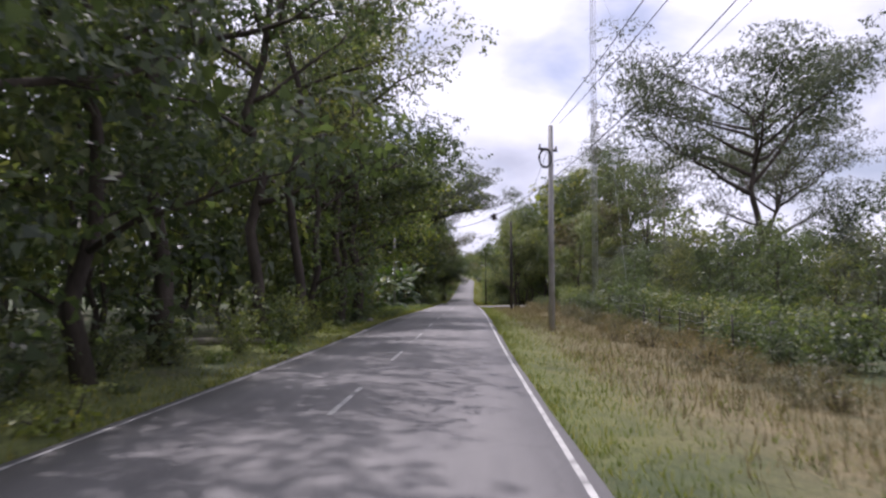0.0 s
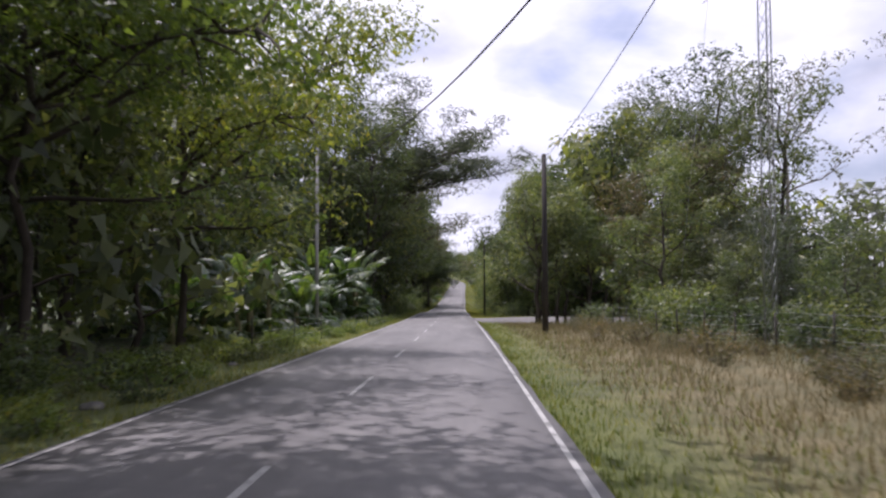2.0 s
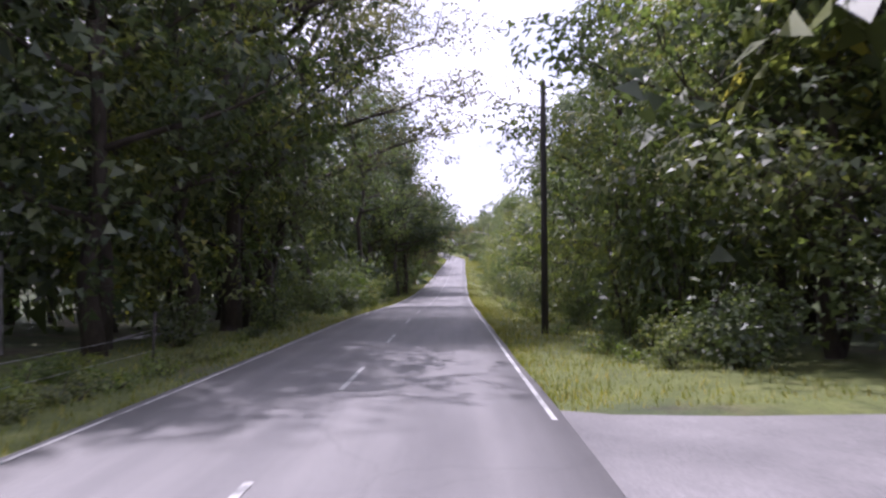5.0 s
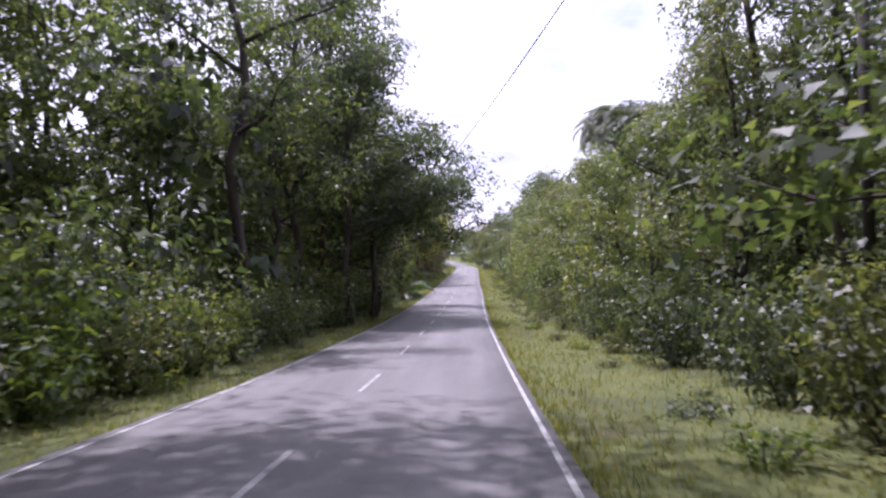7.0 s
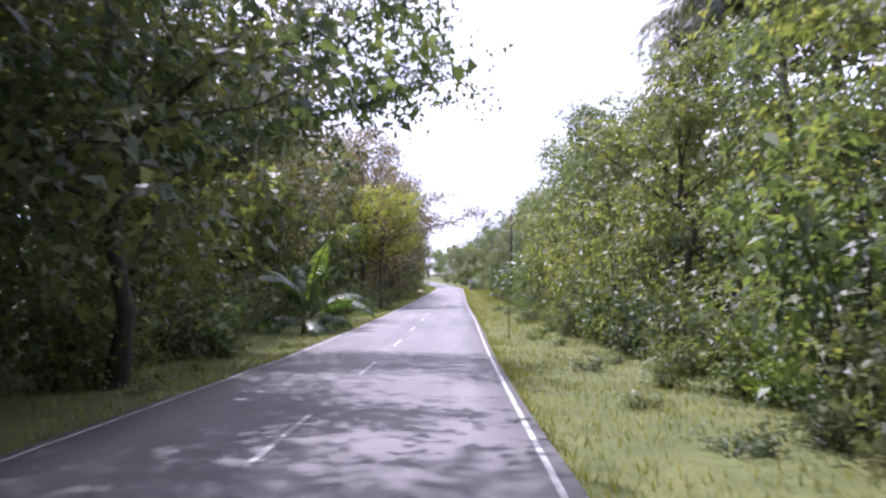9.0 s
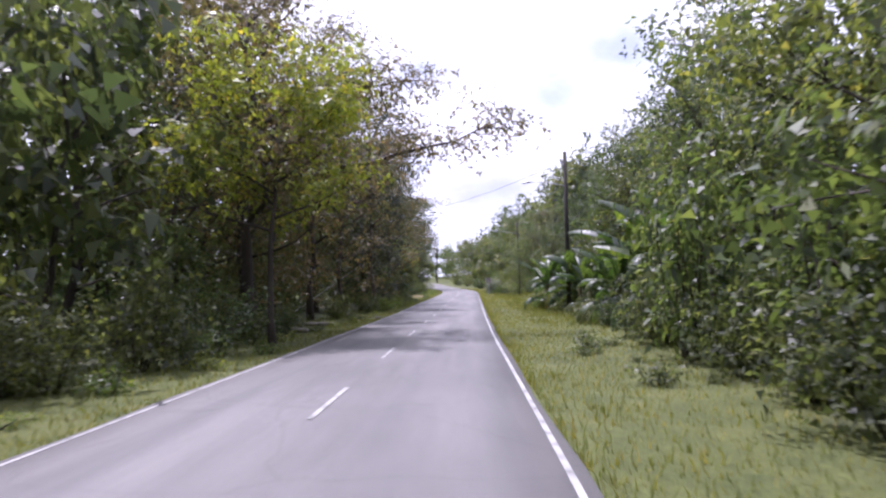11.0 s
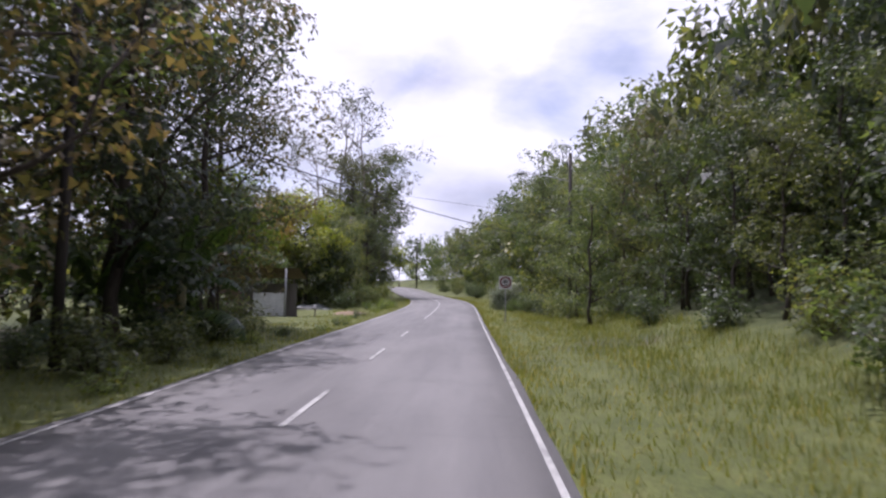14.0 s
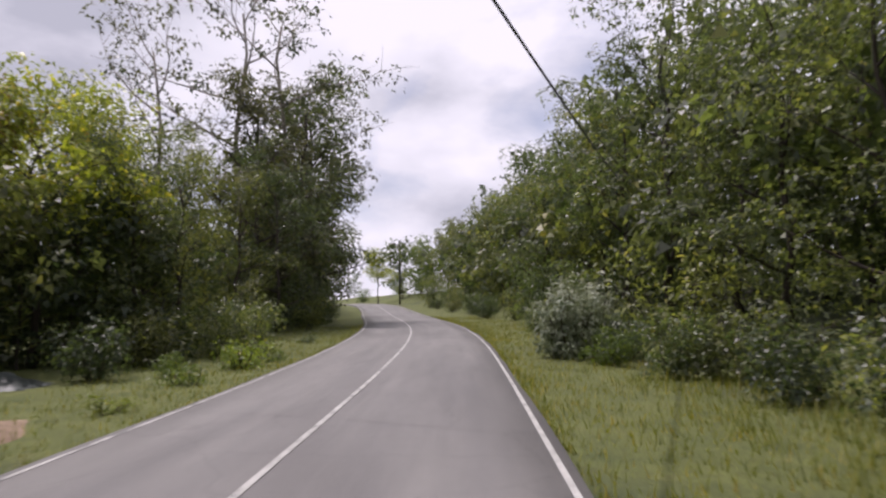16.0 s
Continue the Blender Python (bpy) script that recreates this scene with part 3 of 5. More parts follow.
curtain_c = tree("forest_tree", "dense dark green tree with a rounded leafy crown", 67, 13, 4.2, 0.12, 0.27, 4000, foliage=LEAF_DARK, limbs=10, girth=0.18, low=True, slim=0.5)
round_a = tree("broadleaf_tree", MIDDLE_TREE, 15, 13, 4.3, 0.20, 0.31, 4200, foliage=LEAF_MID, limbs=11, girth=0.2, slim=0.52)
round_b = tree("broadleaf_tree", MIDDLE_TREE, 16, 10, 3.8, 0.14, 0.27, 3200, foliage=LEAF_MID, limbs=10, girth=0.16, low=True, slim=0.5)
scrub_a = tree("scrub_tree", "small dense tree in the scrub behind the verge", 26, 6.2, 2.6, 0.10, 0.25, 2000, foliage=LEAF_DARK, limbs=8, girth=0.09, low=True, slim=0.5)
scrub_b = tree("scrub_tree", "small dusty grey-green tree in the scrub", 27, 5.4, 2.5, 0.12, 0.22, 2300, foliage=LEAF_GREY, limbs=8, girth=0.08, low=True, slim=0.45)
brown_a = tree("brownish_tree", BROWNISH, 17, 15, 4.4, 0.18, 0.28, 4200, foliage=LEAF_BROWN, limbs=13, girth=0.17, sparse=0.6, slim=0.5, low=True)
rust_a = tree("young_tree", "small tree with orange-brown and green leaves", 69, 6.2, 2.8, 0.3, 0.22, 3000, foliage=LEAF_RUST, limbs=10, girth=0.1, slim=0.5)
round_c = tree("broadleaf_tree", "open-crowned tree with a thick trunk at the turning", 28, 11, 4.6, 0.24, 0.25, 5600, foliage=LEAF_MID, limbs=12, girth=0.22, slim=0.5, sparse=0.6)
pale_a = tree("young_tree", PALE, 18, 8, 3.2, 0.42, 0.26, 3600, foliage=LEAF_LIME, limbs=11, girth=0.12, slim=0.5)
grey_a = tree("grey_green_tree", "grey-green fine-leaved tree with a dense crown", 19, 17, 4.4, 0.14, 0.36, 3800, foliage=LEAF_GREY, limbs=13, girth=0.24, low=True, slim=0.5)
flat_a = tree("rain_tree", "spreading rain tree with bare arching limbs and a flat crown", 20, 17, 8.0, 0.45, 0.28, 15000, foliage=LEAF_GREY, limbs=15, girth=0.34, flat=True, clump=1.0, slim=0.5, sparse=1.2)
dome_a = tree("rain_tree", "great rain tree with a dense domed grey-green crown", 29, 17, 7.6, 0.4, 0.27, 14000, foliage=LEAF_GREY, limbs=16, girth=0.34, flat=True, clump=1.1, slim=0.5, sparse=1.3)
far_a = tree("background_tree", "dark tree deep in the forest behind the roadside", 21, 18, 5.5, 0.12, 0.9, 760, twigs=False, foliage=LEAF_DARK, limbs=8, girth=0.26, low=True, slim=0.55)
far_b = tree("background_tree", "mid-green tree deep in the forest behind the roadside", 22, 16, 5.5, 0.12, 0.88, 760, twigs=False, foliage=LEAF_MID, limbs=8, girth=0.25, low=True, slim=0.55)
mid_a = tree("background_tree", "dark leafy tree behind the first trunks", 68, 16, 4.6, 0.12, 0.42, 2300, twigs=False, foliage=LEAF_DARK, limbs=9, girth=0.2, low=True, slim=0.52)
thick_a = tree("thicket_tree", "low dense tree filling the gaps between the trunks", 24, 8.5, 3.8, 0.08, 0.67, 610, twigs=False, foliage=LEAF_DARK, limbs=8, girth=0.12, low=True, slim=0.55)
thick_b = tree("thicket_tree", "low dense tree tangled with creepers", 25, 7.0, 3.6, 0.08, 0.62, 610, twigs=False, foliage=LEAF_MID, limbs=8, girth=0.11, low=True, slim=0.5)
bare_a = tree("bare_tree", "nearly leafless tall thin tree with a few tufts of leaves", 23, 13, 3.6, 0.45, 0.3, 420, bark=BARK_PALE, foliage=LEAF_GREY, limbs=8, girth=0.13, sparse=0.5, clump=0.6)

LUSH = "lush green bush with broad glossy leaves on the verge"
bush_a = bush("bush", LUSH, 31, 3.2, 2.2, 0.24, 1050, LEAF_MID, slim=0.5)
bush_b = bush("bush", LUSH, 32, 2.4, 2.0, 0.24, 1250, LEAF_LIGHT, slim=0.5)
bush_c = bush("bush", "dark green shrub at the foot of the trees", 33, 2.8, 2.3, 0.28, 800, LEAF_DARK, slim=0.5, stems=7)
bush_e = bush("bush", "tall broad-leaved shrub with drooping green leaves", 37, 3.6, 2.0, 0.25, 1200, LEAF_MID, slim=0.38, pairs=False)
bush_d = bush("dry_bush", "brown dried-up shrub among tall dry grass", 34, 1.7, 1.6, 0.18, 620, LEAF_BROWN, slim=0.3)
weed_a = bush("weed_clump", "low leafy weeds on the grass verge", 35, 0.8, 0.9, 0.16, 300, LEAF_LIGHT, stems=5)
weed_b = bush("weed_clump", "low dark leafy weeds under the trees", 36, 1.0, 1.1, 0.20, 300, LEAF_DARK, stems=5)


def banana_blade(seed, long, wide, tears, limp=0.0):
    """One leaf: a ribbed blade along an arching midrib, torn into hanging strips."""
    rng = random.Random(seed)
    n = 22
    v, f = [], []
    steep = rng.uniform(1.15, 1.42)
    p, ang = Vector((0.05, 0, 0)), steep
    bendy = steep * rng.uniform(0.75, 1.15) + limp
    pts = []
    for i in range(n + 1):
        pts.append((p.copy(), ang))
        ang -= bendy / n * (0.35 + 1.3 * i / n)
        p = p + Vector((math.cos(ang), 0, math.sin(ang))) * long / n
    def width(u):
        return wide / 2 * (min(1.0, (u - 0.12) / 0.16) if u < 0.28 else 1.0) * (1 - max(0.0, (u - 0.62) / 0.38) ** 2.0) if u > 0.12 else 0.02
    for side in (-1, 1):
        fall = rng.uniform(0.2, 0.35)
        for i in range(n):
            if rng.random() < tears:
                fall = rng.uniform(0.15, 1.0)
            gap = rng.uniform(0.15, 0.4) if rng.random() < tears else 0.0
            q = []
            for j, g in ((i, gap), (i + 1, -gap)):
                c, a = pts[j]
                c = c.lerp(pts[min(j + 1, n)][0], max(g, 0)) if g > 0 else c
                w = width(j / n)
                nrm = Vector((-math.sin(a), 0, math.cos(a)))
                mid = c + Vector((0, side * w * 0.55, 0)) + nrm * w * 0.12 - Vector((0, 0, fall * w * 0.25))
                tip = c + Vector((0, side * w * (1 - 0.3 * fall), 0)) - Vector((0, 0, fall * w * 0.95))
                q.append((c, mid, tip))
            k = len(v)
            v += [q[0][0], q[0][1], q[0][2], q[1][0], q[1][1], q[1][2]]
            f += [(k, k + 3, k + 4, k + 1), (k + 1, k + 4, k + 5, k + 2)] if side > 0 else [(k, k + 1, k + 4, k + 3), (k + 1, k + 2, k + 5, k + 4)]
    rib = Tubes(4)
    rib.add([a for a, b in pts[::3]], [0.035 * (1 - i / 9) + 0.006 for i in range(len(pts[::3]))], close=False)
    k = len(v)
    v += rib.v
    f += [tuple(i + k for i in q) for q in rib.f]
    me = bpy.data.meshes.new("leaf")
    me.from_pydata([tuple(x) for x in v], [], f)
    me.polygons.foreach_set("use_smooth", np.ones(len(me.polygons), dtype=bool))
    me.materials.append(BANANA)
    return me


STEM = surface("banana_stem", [(0.3, (0.10, 0.11, 0.04)), (0.7, (0.22, 0.17, 0.08))], 2.0, 0.7, 12, 0.3, (1, 1, 0.2))
BLADES = [banana_blade(41, 2.3, 0.60, 0.4), banana_blade(42, 2.2, 0.56, 0.6, 0.3), banana_blade(43, 2.4, 0.62, 0.5, 0.6), banana_blade(45, 2.1, 0.58, 0.7, 1.1), banana_blade(44, 2.0, 0.50, 0.05)]


def banana(seed, h, count):
    rng = random.Random(seed)
    root = tagged(new("banana_plant"), "banana plant with long arching torn leaves at the roadside", "banana plant", "banana plants")
    stem = Tubes(8)
    stem.add([(0, 0, -0.1), (0.02, 0.01, h * 0.5), (0.05, 0.03, h)], [0.16, 0.125, 0.085])
    stem.make("pseudostem", STEM, root)
    for i in range(count):
        young, old = i >= count - 3, i < 5
        leaf = new("leaf", BLADES[4] if young else BLADES[rng.randrange(2, 4) if old else rng.randrange(4)])
        leaf.parent = root
        s = rng.uniform(0.8, 1.1)
        lift = rng.uniform(-18, 2) if young else (rng.uniform(30, 75) if old else rng.uniform(-14, 30))
        leaf.matrix_basis = pose(0.05, 0.03, h - (0.0 if young else (rng.uniform(0.3, 0.7) * h if old else rng.uniform(0.0, 0.3) * h)), rng.uniform(-25, 25), lift, i * 137.5 + rng.uniform(-20, 20)) @ Matrix.Diagonal((s, s, s, 1))
    return root


def frond(seed, long, leaflet):
    rng = random.Random(seed)
    n = 26
    pts, p, ang = [], Vector((0, 0, 0)), 1.0
    for i in range(n + 1):
        pts.append((p.copy(), ang))
        ang -= 2.7 / n * (0.5 + i / n)
        p = p + Vector((math.cos(ang), 0, math.sin(ang))) * long / n
    v, f = [], []
    for i in range(3, n + 1):
        u = i / n
        for half in (0.0, 0.5):
            c = pts[i - 1][0].lerp(pts[i][0], half)
            a = pts[i][1]
            for side in (-1, 1):
                L = leaflet * (math.sin(math.pi * (0.12 + 0.86 * u)) * 0.85 + 0.15) * rng.uniform(0.85, 1.1)
                w = Vector((math.cos(a) * 0.55, side * 0.8, math.sin(a) * 0.55 + rng.uniform(-0.3, 0.35))).normalized()
                q = Vector((math.cos(a), 0, math.sin(a))) * 0.05
                k = len(v)
                m = c + w * L * 0.55
                e = c + w * L - Vector((0, 0, L * 0.45))
                v += [c - q * 0.6, c + q * 0.6, m + q, m - q, e]
                f += [(k, k + 1, k + 2, k + 3), (k + 3, k + 2, k + 4)]
    rib = Tubes(4)
    rib.add([a for a, b in pts[::4]], [0.06, 0.05, 0.04, 0.03, 0.022, 0.015, 0.01][: len(pts[::4])], close=False)
    k = len(v)
    v += rib.v
    f += [tuple(i + k for i in q) for q in rib.f]
    me = bpy.data.meshes.new("frond")
    me.from_pydata([tuple(x) for x in v], [], f)
    me.materials.append(LEAF_GREY)
    return me


FRONDS = [frond(51, 6.0, 1.15), frond(52, 5.4, 1.1)]


def palm(seed, h, count):
    rng = random.Random(seed)
    root = tagged(new("palm_tree"), "tall palm with a full head of feathery drooping fronds", "palm tree")
    t = Tubes(9)
    t.add([(0, 0, -0.2), (0.1, 0, h * 0.4), (0.15, 0.1, h * 0.8), (0.1, 0.1, h)], [0.32, 0.25, 0.24, 0.3])
    t.make("trunk", BARK, root)
    for i in range(count):
        o = new("frond", FRONDS[i % 2])
        o.parent = root
        lift = -38 + 75 * (i / count) + rng.uniform(-6, 6)
        s = rng.uniform(0.85, 1.1)
        o.matrix_basis = pose(0.1, 0.1, h - 0.1, rng.uniform(-12, 12), lift, i * 137.5 + rng.uniform(-9, 9)) @ Matrix.Diagonal((s, s, s, 1))
    return root


# ---------------------------------------------------------------- the wood on the left
rl = random.Random(70)
TALLS = [tall_a, curtain_a, curtain_a, curtain_a, curtain_b, curtain_b, tall_b]


def left(y, d):
    """x at d metres beyond the left edge line."""
    return edge_x(y) - WIDE - d


y = -6.0
while y < 62:
    put(TALLS[rl.randrange(7)], left(y, rl.uniform(2.6, 4.0) + (5.2 if y > 44 else 0)), y, rl.uniform(0, 360), rl.uniform(0.95, 1.15))
    y += rl.uniform(4.0, 5.6)
for y in (3, 9, 15, 22, 28, 35, 41, 47, 54):
    put(mid_a, left(y, rl.uniform(7.5, 9.5)), y + rl.uniform(-2, 2), rl.uniform(0, 360), rl.uniform(0.75, 0.95))
y = 62.0
while y < 104:                                     # behind the banana grove
    put(TALLS[rl.randrange(7)], left(y, rl.uniform(12.5, 15.0)), y, rl.uniform(0, 360), rl.uniform(0.95, 1.12))
    y += rl.uniform(4.0, 5.5)
for y, d, k, s in ((62, 14, tall_b, 1.1), (66, 17, curtain_a, 1.25), (71, 16.5, curtain_a, 1.2), (76, 17, curtain_a, 1.25), (81, 16.5, tall_b, 1.2), (86, 17, curtain_a, 1.25), (91, 16, curtain_a, 1.2), (95, 13.5, curtain_a, 1.2), (99, 15, tall_b, 1.25),
                   (104, 8.5, tall_b, 1.22), (106.5, 5.0, curtain_a, 1.32), (111, 7.5, tall_a, 1.25), (103, 11.5, curtain_a, 1.35)):
    put(k, left(y, d), y, rl.uniform(0, 360), s)
y = 105.0
while y < 205:
    put((TALLS[rl.randrange(7)] if y < 150 or rl.random() < 0.6 else brown_a), left(y, rl.uniform(3.4, 4.9) + (6.0 if 124 < y < 146 else (3.6 if y > 182 else (0.9 if y > 158 else 0)))), y, rl.uniform(0, 360), rl.uniform(1.12, 1.25) if y < 124 else (rl.uniform(0.92, 1.08) if y < 146 else rl.uniform(0.95, 1.15)))
    y += rl.uniform(4.2, 5.6)
y = 108.0
while y < 215:
    if not 118 < y < 146:
        put((mid_a, mid_a, curtain_b)[rl.randrange(3)], left(y, rl.uniform(8, 10.5)), y, rl.uniform(0, 360), rl.uniform(0.8, 1.0))
    y += rl.uniform(6.5, 9)
y = 218.0
while y < 273:
    put((brown_a, brown_a, round_a, curtain_b, grey_a)[rl.randrange(5)], left(y, rl.uniform(7.0, 9.4)), y, rl.uniform(0, 360), rl.uniform(0.88, 1.08))
    y += rl.uniform(4.6, 6.2)
y = -4.0
while y < 385:                                     # a dark thicket behind the first trunks
    if not 96 < y < 107 and not 276 < y < 296  and not (214 < y < 272 and rl.random() < 0.35):
        d = 11.5 if 60 < y < 107 or 296 < y < 325 else 10.5 if 122 < y < 146 else (7.2 if y < 215 or y > 325 else 13.0)
        put(thick_a if rl.random() < 0.7 else thick_b, left(y, d + rl.uniform(-0.8, 1.4)), y, rl.uniform(0, 360), rl.uniform(0.85, 1.15) * (0.55 if 296 < y < 325 else 1), rl.uniform(0.9, 1.3))
    y += rl.uniform(3.4, 4.6)
y = -4.0
while y < 420:
    if y < 84:
        put(scrub_a, edge_x(y) + rl.uniform(12.5, 15), y, rl.uniform(0, 360), rl.uniform(0.7, 0.9))
        y += 1.2
    elif not y < 100:
        put(thick_b if rl.random() < 0.5 else thick_a, edge_x(y) + rl.uniform(11.5, 14) - (2.5 if y > 300 else 0), y, rl.uniform(0, 360), rl.uniform(0.55, 0.68) if 236 < y < 291 else rl.uniform(0.9, 1.15))
    y += rl.uniform(4.2, 5.6)
y = -4.0
while y < 400:                                     # deeper rows
    k = 1.0 if y < 262 else 0.38
    put(far_a if rl.random() < 0.6 else far_b, left(y, rl.uniform(14, 18)), y, rl.uniform(0, 360), rl.uniform(0.95, 1.2) * k)
    if y > 200 or rl.random() < 0.45:
        put(far_b if rl.random() < 0.6 else far_a, left(y + 3, rl.uniform(20, 26)), y + 3, rl.uniform(0, 360), rl.uniform(1.0, 1.25) * k)
    y += rl.uniform(11, 13.5)
for y, d, k, s in ((312, 10.5, curtain_c, 0.72), (314, 8.0, curtain_c, 0.78), (318, 6.0, curtain_c, 0.86), (323, 5.0, curtain_c, 1.0), (327, 7.0, grey_a, 1.05), (331, 4.4, curtain_a, 1.1), (335, 4.4, grey_a, 1.2), (340, 6.2, curtain_a, 1.1),
                   (345, 4.0, curtain_a, 0.95), (350, 8, tall_a, 0.8), (357, 5, grey_a, 0.9), (366, 6, curtain_b, 1.0), (377, 7, round_a, 1.0)):
    put(k, left(y, d), y, rl.uniform(0, 360), s)
for x, y, s in ((-15.2, 317, 1.3), (-14.6, 328, 1.45), (-12.8, 331, 1.5)):
    put(bare_a, x, y, rl.uniform(0, 360), s)
for x, y, k, s in ((-18.2, 296.5, rust_a, 1.05), (-15.6, 298.5, rust_a, 1.0), (-21.5, 296.5, rust_a, 1.15), (-13.2, 304.5, pale_a, 1.0), (-16.6, 303.5, rust_a, 1.25), (-10.9, 306.0, curtain_c, 0.7), (-14.8, 308.0, pale_a, 1.0), (-16, 309, curtain_b, 0.66), (-18.5, 303, curtain_b, 0.66), (-12.4, 311, curtain_b, 0.62), (-10.2, 308, curtain_b, 0.5), (-20, 284, brown_a, 0.6), (-21, 297, brown_a, 0.6), (-19, 309, round_b, 0.75), (-14, 306, round_b, 0.7),
                   (-10.6, 277, pale_a, 0.75), (-9.8, 267, grey_a, 0.95), (-11.5, 272, brown_a, 0.95), (-9.6, 256, grey_a, 0.95), (-7.9, 247.5, grey_a, 1.02), (-9.2, 250, brown_a, 0.85), (-10.3, 274.5, brown_a, 0.98), (-11.2, 278, grey_a, 0.85)):
    put(k, x, y, rl.uniform(0, 360), s)

# the old tree whose limb reaches over the road
limb_tree = tree("forest_tree", "old dark tree with a heavy limb reaching over the road", 61, 15, 4.6, 0.35, 0.30, 5200, foliage=LEAF_BROWN, limbs=9, girth=0.26,
                 extra=[((0, 0, 6.0), (0.95, 0.15, 0.12), 11.0), ((0, 0, 8.0), (0.7, -0.3, 0.5), 6.5), ((0, 0, 4.6), (0.6, -0.8, 0.2), 5.0)])
limb_green = tree("forest_tree", "dark green tree with a leafy limb reaching over the road", 64, 14, 4.4, 0.3, 0.32, 4600, foliage=LEAF_DARK, limbs=9, girth=0.24, slim=0.48,
                  extra=[((0, 0, 6.0), (0.9, 0.1, 0.22), 9.5), ((0, 0, 7.5), (0.8, -0.25, 0.35), 8.0)])
put(limb_tree, -9.0, 221.5)
low_limb = tree("forest_tree", "dark green tree with one low leafy limb over the road", 65, 14, 4.0, 0.35, 0.30, 4200, foliage=LEAF_DARK, limbs=9, girth=0.22, slim=0.48, extra=[((0, 0, 5.4), (0.95, 0.0, 0.16), 5.4)])
put(low_limb, -7.0, 160.5)
sprig_tree = tree("forest_tree", "slim tree with a long sparse bough trailing leaves over the road", 68, 9, 2.2, 0.5, 0.26, 2000, foliage=LEAF_DARK, limbs=7, girth=0.07, slim=0.48, clump=0.75, extra=[((0, 0, 4.8), (0.95, 0.0, 0.0), 6.6)])
put(sprig_tree, -6.2, 164.0)
put(curtain_a, -6.7, 167.5, 200, 1.12)
put(curtain_b, -7.4, 173.5, 90, 1.05)
put(limb_green, -9.4, 179, 4, 1.0)
put(limb_green, -9.2, 165.0, -8, 1.0)
put(tall_a, -9.8, 168.0, 110, 1.2)
put(curtain_a, -9.6, 171, 10, 1.2)
put(tall_a, -6.4, 40.5, 30, 1.22)
put(limb_green, -9.9, 42.5, 6, 1.12)
bough_tree = tree("broadleaf_tree", "yellow-green leafy tree with boughs hanging over the verge", 66, 15, 5.2, 0.3, 0.25, 9000, foliage=LEAF_LIGHT, limbs=14, girth=0.15, slim=0.5,
                  extra=[((0, 0, 5.5), (0.9, -0.1, 0.32), 7.4), ((0, 0, 7.5), (0.85, 0.2, 0.36), 7.2), ((0, 0, 6.5), (0.8, -0.5, 0.25), 7.0)])
put(bough_tree, -9.3, 58.5, 0, 1.0)
put(bough_tree, -9.2, 50.0, 14, 0.95)
span_tree = tree("rain_tree", "great rain tree whose flat tiers of branches span the road", 62, 28, 8.6, 0.55, 0.40, 16000, foliage=LEAF_GREY, limbs=12, girth=0.42, flat=True, clump=0.85,
                 extra=[((0, 0, 14.0), (0.9, -0.05, 0.42), 17.0), ((0, 0, 15.5), (0.8, -0.45, 0.36), 14.0), ((0, 0, 14.5), (0.85, 0.35, 0.42), 13.0), ((0, 0, 17), (0.9, 0.1, 0.32), 12.0), ((0, 0, 16), (0.75, -0.2, 0.5), 12.0), ((0, 0, 13.5), (0.85, -0.5, 0.45), 13.0), ((0, 0, 16.5), (0.9, 0.4, 0.35), 12.0)])
put(span_tree, -9.4, 120)
put(dome_a, -10.0, 131, 50, 1.3)
put(tall_b, -8.6, 113.5, 80, 1.25)

rb = random.Random(71)
y = 0.0
while y < 270:
    if not 47 < y < 106:
        put((bush_c, bush_c, bush_a, weed_b)[rb.randrange(4)], left(y, rb.uniform(2.0, 3.4) + (3.0 if 182 < y < 206 else 0)), y, rb.uniform(0, 360), rb.uniform(0.6, 1.05))
    y += rb.uniform(2.4, 4.2)
y = 0.0
while y < 315:
    put((weed_a, weed_b)[rb.randrange(2)], left(y, rb.uniform(0.9, 2.2)), y, rb.uniform(0, 360), rb.uniform(0.4, 0.9))
    y += rb.uniform(2.5, 5.5)
for x, y, s, k in ((-7.4, 307.0, 0.95, bush_a), (-8.4, 306.6, 0.55, bush_a), (-9.2, 262, 0.6, bush_c), (-10.4, 258, 0.7, bush_b), (-9.3, 313, 0.8, bush_a), (-8.4, 132, 1.3, bush_a), (-7.6, 135.0, 1.45, bush_b), (-7.8, 138, 1.1, bush_e), (-7.2, 140.5, 1.1, bush_a), (-8.0, 142.5, 1.3, bush_b), (-9.6, 136, 1.7, bush_a), (-9.4, 140, 1.6, bush_b), (-10, 144, 1.5, bush_a), (-7.0, 255, 0.62, bush_b), (-7.6, 301.5, 0.4, bush_b)):
    put(k, x, y, rb.uniform(0, 360), s)

y = 146.0
while y < 214:
    put((bush_c, bush_a, bush_c)[rb.randrange(3)], left(y, rb.uniform(3.0, 4.2) + (2.6 if 182 < y < 206 else 0)), y, rb.uniform(0, 360), rb.uniform(0.95, 1.3), rb.uniform(1.0, 1.35))
    y += rb.uniform(2.2, 3.2)
y = 38.0
while y < 106:
    put((weed_a, weed_a, weed_a, weed_b)[rb.randrange(4)], left(y, rb.uniform(0.8, 3.6)), y, rb.uniform(0, 360), rb.uniform(0.5, 1.0))
    y += rb.uniform(1.5, 2.4)

# low green growth on the open verge
for i in range(46):
    y = 42 + i * 0.62
    put((weed_a, weed_a, weed_b, bush_b)[i % 4], left(y, rb.uniform(1.6, 6.5)), y, rb.uniform(0, 360), rb.uniform(0.3, 0.42) if i % 4 == 3 else rb.uniform(0.7, 1.2))

